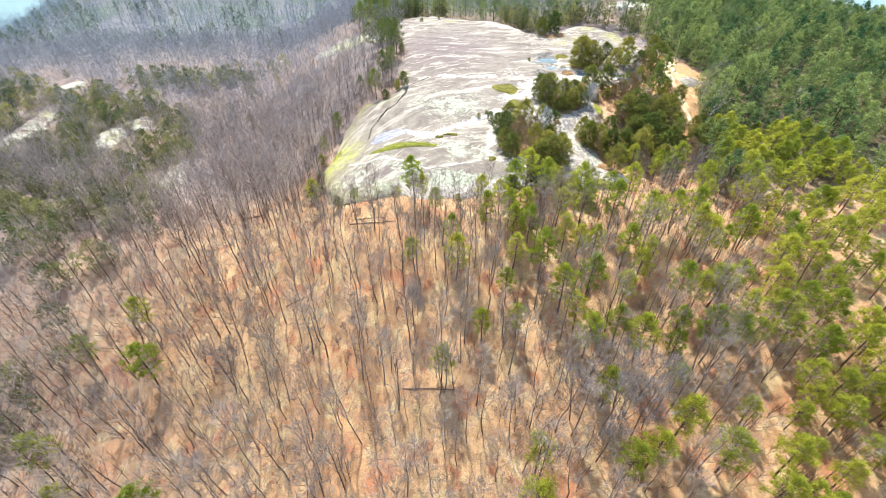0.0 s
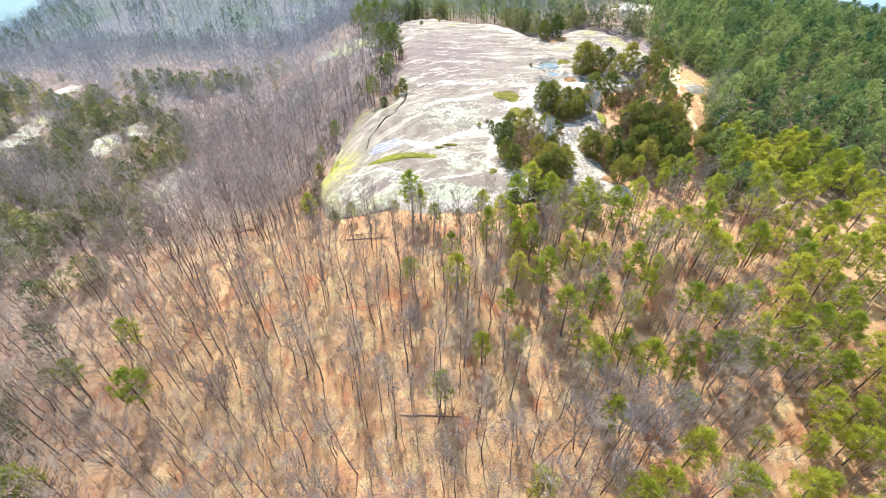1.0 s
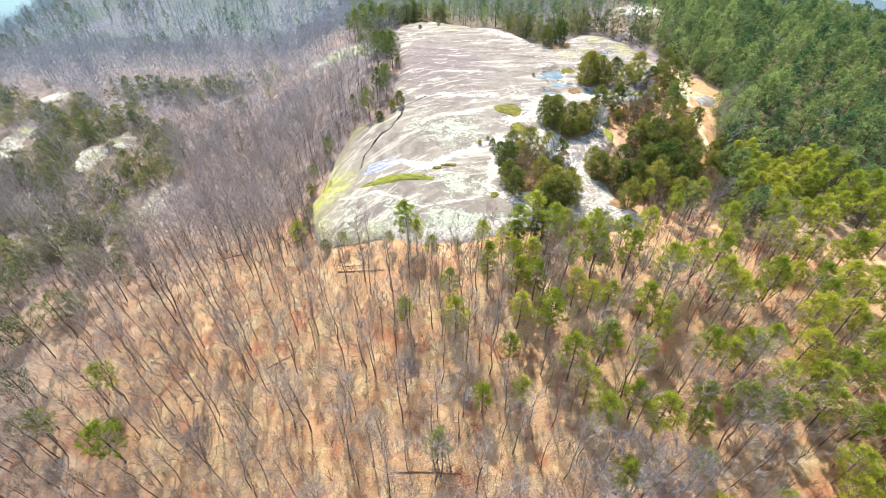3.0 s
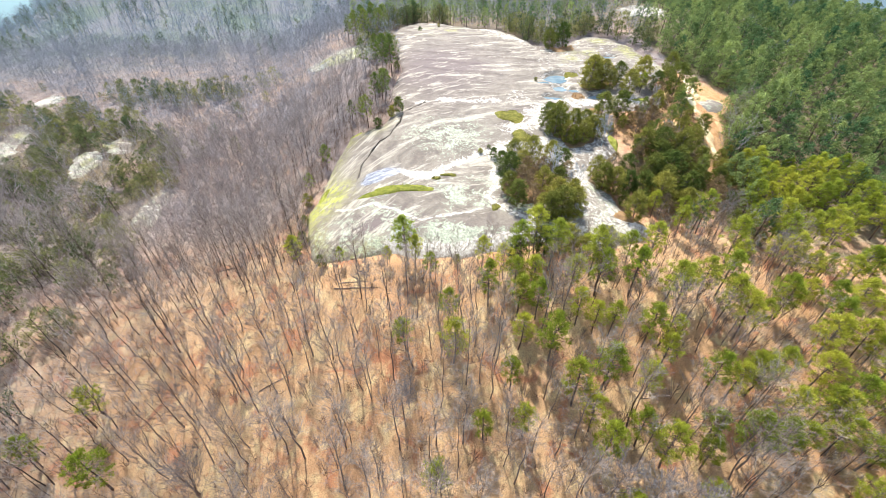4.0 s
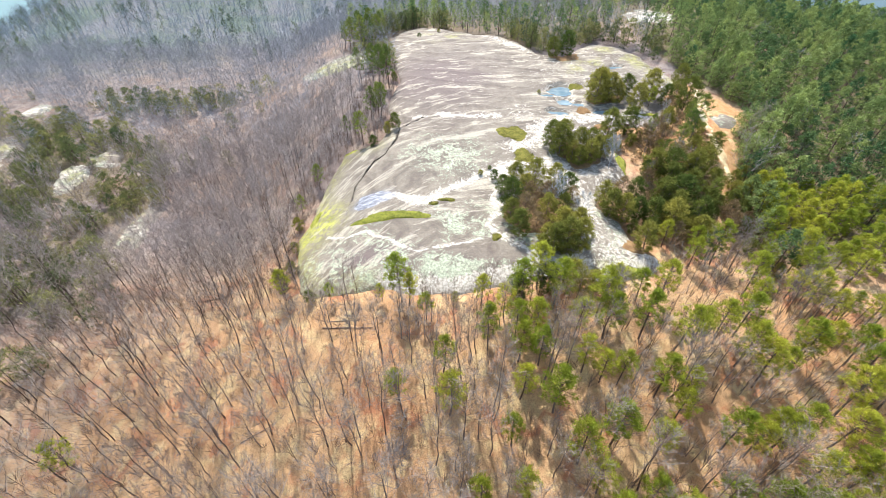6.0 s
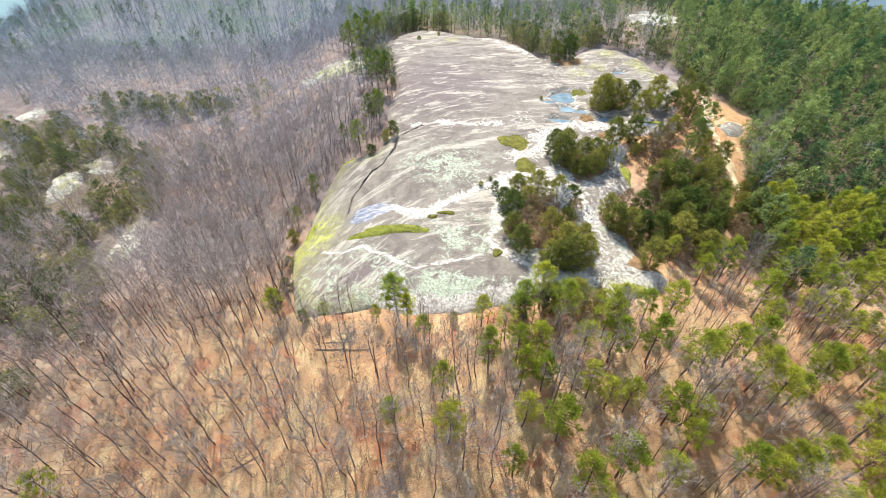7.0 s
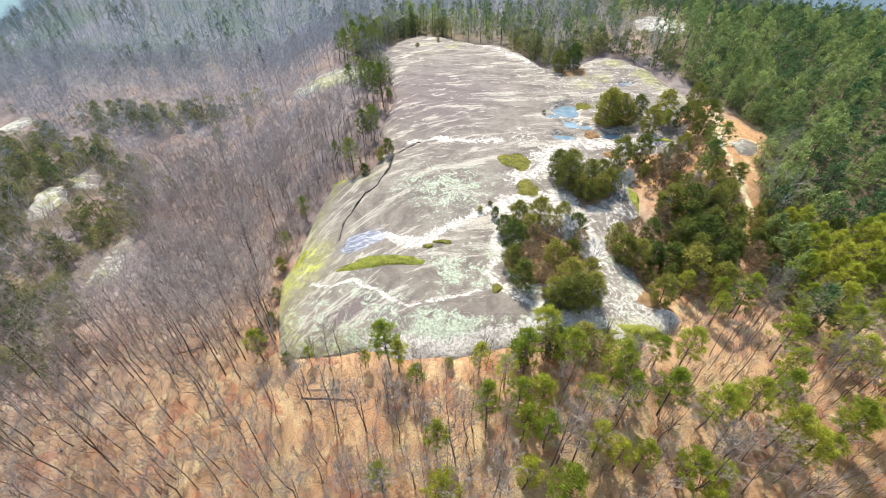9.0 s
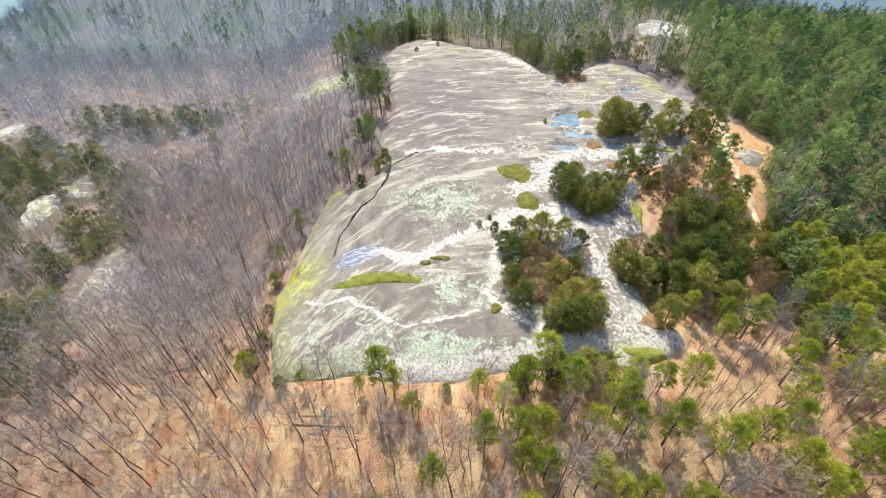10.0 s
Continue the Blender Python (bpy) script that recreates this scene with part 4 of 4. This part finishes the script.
# broad grey crowns among the pines
GREY = plant_material("grey_lichened_twigs", (0.20, 0.175, 0.16), (0.31, 0.28, 0.26), 0.9)
grey_protos = []
for k in range(3):
    body, limbs, twigs = bare_tree(rng, 9.0, 24, 7, 14, fat=0.95, girth=0.009, spread=0.36, low=0.24, merged=False)
    grey_protos.append(proto("grey_tree", (("trunk", body, BARK), ("branchwork", limbs, BARK), ("twig_crown", twigs, GREY)), "spreading leafless tree with dense pale grey twigs", "tree", "grey trees among the pines"))
GREY_TREES = [(15.5, 25.5, 0.95), (18.5, 24.5, 1), (21, 25, 0.9), (16.5, 22, 0.9), (19.5, 21.5, 0.95), (13.5, 23, 0.85), (15.5, 19.5, 0.8), (23, 24, 0.8), (-24, 27, 0.85), (-22, 17.5, 0.8), (-3.5, 32.5, 0.6), (-8.5, 43, 0.7), (26, 41, 0.75), (12, 49.5, 0.5), (43, 50, 0.7), (20, 48.5, 0.55), (6.5, 23.5, 0.55), (-3, 33.5, 0.5), (-46, 48, 0.75), (-40, 50.5, 0.75), (34.6, 78.2, 0.45), (37.2, 81.0, 0.42), (38.9, 73.4, 0.45), (31.2, 70.0, 0.36), (57.5, 85.5, 0.6), (60.5, 78.5, 0.6), (41.5, 60.5, 0.6), (46.0, 57.5, 0.65), (38.5, 56.0, 0.6)]
planted(grey_protos, GREY_TREES, rng, ground_z, 0.8, 1.0)

# near pines
pine_protos = []
for k in range(6):
    body, limbs, crown = needle_tree(rng, 10.0, 54, 52, slim=0.085, bulk=1.15, low=0.32, wide=0.19)
    pine_protos.append(proto("pine", (("trunk", body, PINE_BARK), ("branchwork", limbs, PINE_BARK), ("needle_crown", crown, PINE)), "young pine with a bright yellow-green rounded crown", "tree", "pines on the near slope"))
planted(pine_protos, [(x, y, rng.uniform(0.54, 0.82)) for x, y in NEAR_PINES + MID_PINES], rng, ground_z, 0.75, 1.0)
px, py = scatter((10, 8), (68, 72), 2.6, 15, lambda x, y: open_ground(x, y, 0.6) & (np.min(np.hypot(x[:, None] - FIXED[None, :, 0], y[:, None] - FIXED[None, :, 1]), 1) > 1.8) & (np.random.default_rng(6).random(len(x)) < green_share(x, y)))
planted(pine_protos, sorted(zip(px, py), key=lambda q: math.hypot(q[0] - 34, q[1] - 34))[:430], rng, ground_z, 0.48, 0.76)

def ridge_pines(name, label, lo, hi, step, seed, clumps, blades, bulk, slim, low, wide, sizes, keep, foliage=FAR_PINE):
    variants = [needle_tree(rng, 10.0, clumps, blades, "pine", 0.012, bulk, slim, False, low, wide) for k in range(5)]
    x, y = scatter(lo, hi, step, seed, lambda x, y: open_ground(x, y, 0.8) & in_view(x, y, 1.12) & keep(x, y) & (np.random.default_rng(seed).random(len(x)) < green_share(x, y)))
    woods(name, label, variants, np.column_stack([x, y, rng.uniform(*sizes, len(x)) * (1 + 0.35 * rough_noise(x, y, 14, 71)), rng.random(len(x))]), rng, ground_z, (FAR_BARK, foliage))


ridge_pines("pine_woods", "dense sunlit green pine woods beside the rock", (30, 56), (150, 165), 3.5, 16, 30, 30, 1.65, 0.12, 0.06, 0.225, (0.48, 0.82), lambda x, y: ~((x < 62) & (y > 112)) & (y > 56 + 14 * sstep(44, 50, x) * (1 - sstep(62, 68, x))))
ridge_pines("rim_pine_woods", "young pines and cedars crowding the far rim of the rock", (-30, 108), (64, 178), 3.4, 36, 28, 24, 1.35, 0.11, 0.10, 0.20, (0.4, 0.85), lambda x, y: x > -30)
ridge_pines("distant_pine_woods", "distant green pine woods on the ridge", (-420, 150), (300, 540), 6.0, 26, 14, 12, 2.0, 0.16, 0.12, 0.17, (0.6, 1.0), lambda x, y: ((y > 165) | (x > 150)) & ~((np.abs(x - 17) < 47) & (y < 178)) & ((x < -60) | (x > 90) | (y < 280)), HILL_HAZE_PINE)

# cedars on and beside the rock
cedar_protos = []
for k in range(5):
    body, limbs, crown = needle_tree(rng, 5.0, 88, 42, "cedar", 0.016, 1.25, 0.11)
    cedar_protos.append(proto("cedar", (("trunk", body, PINE_BARK), ("branchwork", limbs, PINE_BARK), ("foliage_crown", crown, CEDAR)), "dense dark green cedar growing on the granite", "tree", "cedars on the outcrop"))
# each with its crown width in metres
CLUMP = [(10.1, 63.7, 3.5), (8.4, 69.6, 1.4), (11.2, 67.9, 3.2), (14.1, 67.9, 3.7), (17.0, 68.0, 3.1), (18.3, 66.0, 3.0), (10.6, 57.9, 3.2), (14.3, 55.0, 3.4), (16.1, 54.9, 3.9), (17.8, 55.6, 3.6),
         (13.7, 56.2, 2.6), (15.8, 57.6, 3.5), (18.3, 58.4, 2.9), (9.8, 60.6, 2.7), (14.6, 61.2, 3.0), (9.3, 66.4, 2.4), (12.4, 65.9, 2.8), (16.9, 62.0, 2.6)]
CLUMP_RUSTY = [(12.8, 63.8, 2.8), (11.6, 60.8, 3.2), (18.6, 63.5, 2.4), (12.9, 58.6, 2.4), (15.2, 64.4, 2.6)]
BED = [(29.5, 93.4, 5.0), (32.2, 94.3, 4.2), (35.6, 95.1, 3.5), (36.3, 90.3, 3.8), (39.9, 94.1, 4.4), (45.4, 90.9, 4.8), (48.2, 100.1, 3.8), (45.9, 95.6, 3.0), (28.3, 80.9, 4.0), (32.1, 82.3, 3.8), (19.4, 76.2, 4.2),
       (20.9, 74.2, 2.8), (23.3, 73.6, 3.1), (18.4, 78.2, 3.6), (25.0, 75.0, 3.0), (20.2, 77.8, 3.8), (22.2, 75.8, 3.6), (24.4, 76.6, 3.2), (26.4, 75.2, 2.8), (21.8, 73.2, 2.6), (30.6, 95.0, 4.6), (33.6, 93.2, 3.2), (42.4, 92.6, 3.0), (45.6, 78.4, 3.3), (32.4, 71.1, 4.0), (35.5, 71.2, 4.3), (39.4, 72.3, 4.2), (42.0, 74.7, 3.6), (40.9, 76.3, 3.4), (23.7, 62.4, 3.4),
       (23.6, 64.9, 3.0), (25.3, 61.9, 3.4), (28.6, 66.6, 3.0), (27.7, 62.8, 2.9), (29.7, 62.3, 3.6), (31.9, 61.4, 4.4), (33.7, 64.1, 4.0), (35.3, 66.7, 4.4), (32.3, 66.3, 3.8), (34.4, 69.3, 3.8), (38.2, 69.0, 3.8),
       (37.6, 64.6, 3.8), (36.0, 61.0, 3.6), (39.9, 66.8, 3.6), (42.8, 71.3, 3.4), (43.6, 81.9, 2.6), (39.5, 84.6, 3.0), (26.4, 118.0, 3.6), (29.8, 118.6, 4.4)]
BED_RUSTY = [(33.3, 76.6, 3.2), (36.3, 78.6, 3.3), (33.9, 80.0, 2.6), (26.5, 66.6, 2.8), (37.7, 74.4, 3.2), (30.8, 68.9, 2.6), (31.9, 59.6, 2.8), (36.9, 81.8, 2.8), (40.4, 70.0, 2.8), (44.0, 67.0, 2.8), (43.0, 64.4, 2.8), (45.8, 65.4, 2.6), (41.6, 89.0, 2.4), (36.8, 69.4, 2.6)]
BED_PINES = [(42.6, 80.9, 0.82), (40.2, 78.9, 0.7), (35.9, 81.8, 0.42), (38.2, 76.4, 0.6), (34.9, 73.6, 0.5), (43.9, 85.2, 0.5), (36.6, 63.6, 0.5), (41.0, 68.4, 0.52), (33.8, 67.5, 0.42)]

SHRUBS = [(6.4, 70.9, 0.2), (-6.6, 140.4, 0.3), (-1.3, 148, 0.25), (7.9, 72.3, 0.16), (12.9, 54.6, 0.25), (19.6, 97.5, 0.18), (32.2, 88.6, 0.25)]


def surface_z(x, y):
    return max(float(rock_z(x, y)), float(ground_z(x, y))) if float(inside(np.array(x), np.array(y), ROCK_LINE)) > 0 else float(ground_z(x, y))


rusty_protos = []
for k in range(2):
    body, limbs, crown = needle_tree(rng, 4.0, 64, 36, "cedar", 0.014, 1.15, 0.09)
    rusty_protos.append(proto("scrub_bush", (("trunk", body, BARK), ("branchwork", limbs, BARK), ("foliage_crown", crown, RUSTY)), "brownish half-bare bush among the cedars", "bush", "brown bushes among the cedars"))
planted(cedar_protos, [(x, y, w / 3.95) for x, y, w in CLUMP + BED], rng, surface_z, 0.7, 1.1)
fx_, fy_ = scatter((22, 57), (50, 96), 2.0, 17, lambda x, y: (inside(x, y, ROCK_LINE) < -0.6) & (seg_distance(x, y, TRAIL)[0] > 2.0) & (np.hypot((x - 29.2) / 1.6, (y - 72.5) / 5) > 1) & (np.random.default_rng(9).random(len(x)) < 0.62))
planted(rusty_protos * 2 + cedar_protos[:2], [(x, y, rng.uniform(0.3, 0.62)) for x, y in zip(fx_, fy_)], rng, ground_z, 0.3, 0.6)
planted(rusty_protos, [(x, y, w / 3.0) for x, y, w in CLUMP_RUSTY + BED_RUSTY], rng, surface_z, 0.7, 1.1)
hx, hy = scatter((-125, 16), (-44, 132), 2.1, 18, lambda x, y: open_ground(x, y) & (np.random.default_rng(10).random(len(x)) < green_share(x, y) * 1.1))
far_cedars = [needle_tree(rng, 5.0, 32, 20, "cedar", 0.016, 1.55, 0.13, False) for k in range(4)]
rx_, ry_ = scatter((-22, 112), (52, 168), 2.3, 58, lambda x, y: (inside(x, y, ROCK_LINE) < -0.9) & (inside(x, y, ROCK_LINE) > -8) & (inside(x, y, SIDE_ROCKS[5][0]) < -1) & (rough_noise(x, y, 9, 72) > -0.05))
woods("rim_cedar_scrub", "low dark cedars and shrubs along the far rim of the rock", far_cedars, np.column_stack([rx_, ry_, rng.uniform(0.35, 1.2, len(rx_)), rng.random(len(rx_))]), rng, ground_z, (FAR_BARK, FAR_CEDAR))
sx_, sy_ = scatter((49, 62), (66, 112), 2.6, 59, lambda x, y: (inside(x, y, ROCK_LINE) < -2.0) & (x > forest_edge(y) - 0.5) & (x < forest_edge(y) + 6))
woods("path_side_scrub", "green cedars and young pines beside the sandy path", far_cedars, np.column_stack([sx_, sy_, rng.uniform(0.5, 1.1, len(sx_)), 0.5 + 0.5 * rng.random(len(sx_))]), rng, ground_z, (FAR_BARK, FAR_PINE))
woods("cedar_scrub", "dark olive cedar scrub around the ledges", far_cedars, np.column_stack([hx, hy, rng.uniform(0.45, 1.0, len(hx)), rng.random(len(hx))]), rng, ground_z, (FAR_BARK, FAR_CEDAR))

for i, (x, y, s) in enumerate(SHRUBS):
    ob = tagged(copy_thing(cedar_protos[i % 5], pose(x, y, 0)), "low dark round shrub rooted in the granite", "shrub", "shrubs on the rock")
    ob.matrix_basis = pose(x, y, surface_z(x, y), 0, 0, 40 * i) @ Matrix.Diagonal((1.2 * s, 1.2 * s, 0.8 * s, 1))
body, limbs, twigs = bare_tree(rng, 5.0, 18, 7, 9, girth=0.012, spread=0.36, low=0.25, fat=1.3, merged=False)
dead = proto("dead_tree", (("trunk", body, DEAD), ("branchwork", limbs, DEAD), ("twig_crown", twigs, DEAD)), "small pale grey lichen-covered dead tree among cedars", "tree", "dead trees")
for i, (x, y, s) in enumerate([(16.3, 63.4, 0.95), (18.9, 60.2, 0.85), (26.2, 72.2, 0.95), (27.2, 74.2, 0.75), (23.6, 77.2, 0.6), (37.7, 75.6, 0.7), (40.5, 88.0, 0.55)]):
    ob = dead if i == 0 else copy_thing(dead, pose(x, y, 0))
    ob.matrix_basis = pose(x, y, surface_z(x, y), 0, 0, 70 * i) @ Matrix.Diagonal((s, s, s, 1))
# pines along the far edge of the rock
ridge_protos = []
for k in range(4):
    body, limbs, crown = needle_tree(rng, 10.0, 44, 46, slim=0.085, bulk=1.15, low=0.30, wide=0.19)
    ridge_protos.append(proto("pine", (("trunk", body, PINE_BARK), ("branchwork", limbs, PINE_BARK), ("needle_crown", crown, RIDGE_PINE)), "dark green pine with an open crown beside the granite", "tree", "pines beside the rock"))
EDGE_PINES = [(-22.9, 128.2, 0.8), (-20.6, 127.2, 0.85), (-19.2, 129.4, 0.8), (-17.4, 132.6, 0.75), (-17.2, 137.1, 0.75), (-17.2, 143.5, 0.7), (-26.5, 134.3, 0.7), (-24.5, 131.6, 0.75), (-21.4, 133.0, 0.8), (-19.8, 138.4, 0.8), (-23.0, 139.5, 0.75),
              (-12.8, 102.2, 0.82), (-10.8, 101.4, 0.85), (-17.3, 106.2, 0.7), (-14.6, 105.8, 0.75), (-11.9, 106.8, 0.6), (-12.9, 89.6, 0.62), (-11.0, 89.4, 0.66), (-11.8, 91.4, 0.58), (-13.5, 82.4, 0.6), (-17.3, 86.9, 0.42), (-14.8, 85.6, 0.45),
              (-20.4, 75.5, 0.5), (-22.4, 70.5, 0.42)]
EDGE_BUSHES = [(-11.5, 80.9, 1.8), (-7.9, 85.0, 2.4), (-9.3, 84.0, 1.8), (-10.0, 105.1, 1.6), (-12.3, 96.8, 2.0), (-13.0, 93.6, 1.8), (-20.8, 61.2, 1.6), (-21.7, 66.4, 2.0), (-19.6, 56.4, 1.7)]
planted(ridge_protos, EDGE_PINES + BED_PINES, rng, ground_z, 0.6, 1.0)
planted(cedar_protos, [(x, y, w / 4.2) for x, y, w in EDGE_BUSHES], rng, surface_z, 0.6, 1.0)

FRONT_PINES = [(34, 58.5, 0.5), (30, 58.4, 0.45), (39, 91.5, 0.45), (-3.9, 48.6, 0.72), (-3.0, 48.2, 0.5), (-18.8, 51.2, 0.52), (-12.6, 49.6, 0.3), (-1.0, 46.5, 0.45), (-6.5, 48.6, 0.3), (5.2, 48.2, 0.5)]
planted(pine_protos, FRONT_PINES, rng, ground_z, 0.4, 0.5)
FRONT_BUSHES = [(-15.2, 50.0, 1.6), (2.2, 48.8, 1.2), (-20.2, 54.0, 2.0), (47.6, 73.6, 2.6), (48.4, 71.6, 2.8), (46.6, 71.4, 2.6), (49.6, 75.0, 2.2), (45.2, 69.2, 3.0), (47.2, 68.4, 2.8), (9.4, 49.3, 3.0), (13.2, 50.0, 3.6), (15.8, 50.2, 3.6), (18.0, 49.8, 2.8), (26.7, 56.8, 3.6), (20.5, 49.0, 2.6)]
planted(cedar_protos, [(x, y, w / 4.2) for x, y, w in FRONT_BUSHES], rng, surface_z, 0.6, 1.0)


# ---- undergrowth and fallen wood ----
def shrub(rng, tall, count, wide):
    az, h = rng.uniform(0, 2 * math.pi, count), rng.uniform(0, 0.5, count)
    p = np.column_stack([0.1 * np.cos(az), 0.1 * np.sin(az), h * tall])
    d = unit(np.column_stack([np.cos(az) * wide, np.sin(az) * wide, np.ones(count)]) + rng.normal(0, 0.2, (count, 3)))
    body = tube([(0, 0, -0.2), (0, 0.02, tall * 0.6), (0.03, 0, tall)], [0.025, 0.018, 0.004], 3)
    return body, spikes(p, d, tall * rng.uniform(0.35, 0.8, count), np.full(count, 0.016))


ux, uy = scatter((-62, 6), (52, 60), 1.5, 31, lambda x, y: open_ground(x, y, 0.2))
ex, ey = scatter((-34, 52), (-6, 150), 1.3, 33, lambda x, y: (inside(x, y, ROCK_LINE) < -0.3) & (inside(x, y, ROCK_LINE) > -8) & open_ground(x, y, 0.2))
ux, uy = np.concatenate([ux, ex]), np.concatenate([uy, ey])
saplings = [shrub(rng, 3.4, 12, 0.35), shrub(rng, 2.4, 16, 0.6), shrub(rng, 1.3, 20, 1.0), shrub(rng, 1.0, 16, 1.2)]
woods("undergrowth", "grey leafless saplings and brush in the leaf litter", saplings, np.column_stack([ux, uy, rng.uniform(0.6, 1.4, len(ux)) * (1 + 0.15 * sstep(8, 20, ux)), rng.random(len(ux))]), rng, ground_z, (BRUSH, BRUSH), "brush")


def fallen_log(a, b, thick, label, seed):
    """A dead trunk lying on the slope, with broken limbs."""
    r = np.random.default_rng(seed)
    s = np.linspace(0, 1, 9)
    x, y = a[0] + (b[0] - a[0]) * s, a[1] + (b[1] - a[1]) * s + np.cumsum(r.normal(0, 0.03, 9))
    z = ground_z(x, y) + thick * 0.8
    root = tagged(new("fallen_log"), label, "log", "fallen logs")
    v, f = tube(np.column_stack([x, y, z]), thick * (1.1 - 0.75 * s), 7)
    trunk = new("trunk", mesh_np("trunk", v, f, BARK, True))
    trunk.parent = root
    for k in range(7):
        i = r.integers(2, 8)
        q = np.array([x[i], y[i], z[i]])
        d = unit(np.array([b[0] - a[0], b[1] - a[1], 0.0]) / math.dist(a, b) * 0.7 + np.append(r.normal(0, 0.6, 2), abs(r.normal(0.3, 0.3))))
        v, f = tube([q, q + d * 0.5, q + d * 1.3 + [0, 0, 0.1]], [thick * 0.35, thick * 0.22, 0.01], 4)
        new("limb", mesh_np("limb", v, f, BARK, True)).parent = trunk


for k, (a, c, w, label) in enumerate([((-13.0, 46.4), (-7.0, 45.8), 0.085, "long dead trunk lying in the leaf litter"), ((-12.6, 47.1), (-8.4, 46.7), 0.055, "thin dead trunk crossing another log"),
                                      ((-4.4, 25.9), (2.2, 25.8), 0.09, "dark fallen trunk among standing trees"), ((-32.8, 55.2), (-29.5, 55.9), 0.12, "short fallen trunk on the slope"),
                                      ((9.5, 21.5), (12.5, 23.5), 0.07, "fallen branch among shrubs"), ((-20, 36), (-16.5, 37.5), 0.07, "fallen branch in leaf litter")]):
    fallen_log(a, c, w, label, 40 + k)

# ---- distance ----
def far_ring(name, radius, azimuths, angles, material, label, seed):
    """A far hill line: its crest in degrees over the level of the eye, by azimuth."""
    a = np.arange(-85, 86, 0.5)
    up = knots(a, azimuths, angles) + 0.25 * rough_noise(a / 4, 0 * a, 1.0, seed) + 0.05 * rough_noise(a * 2, 0 * a, 1.0, seed)
    x, y = np.sin(np.radians(a)) * radius, np.cos(np.radians(a)) * radius
    rows = [np.stack([x, y, 0 * a - 900], 1), np.stack([x, y, 4 + radius * np.tan(np.radians(up))], 1)]
    me = mesh_np(name, np.concatenate(rows), grid_faces(len(a), 2), material, True)
    return tagged(new(name, me), label, "hills", kind="structure")


# both rings glow: painted haze in place of lit land
far_ring("backdrop", 2600, [-85, -52, -45, -38, -30, 0, 40, 60, 85], [-7, -6.6, -6.0, -4.6, -3.2, -2, -3, -5, -6], haze_material("hazed_hills", (0.27, 0.40, 0.50), 0.5), "hazy blue wooded hills in the distance", 2.0)
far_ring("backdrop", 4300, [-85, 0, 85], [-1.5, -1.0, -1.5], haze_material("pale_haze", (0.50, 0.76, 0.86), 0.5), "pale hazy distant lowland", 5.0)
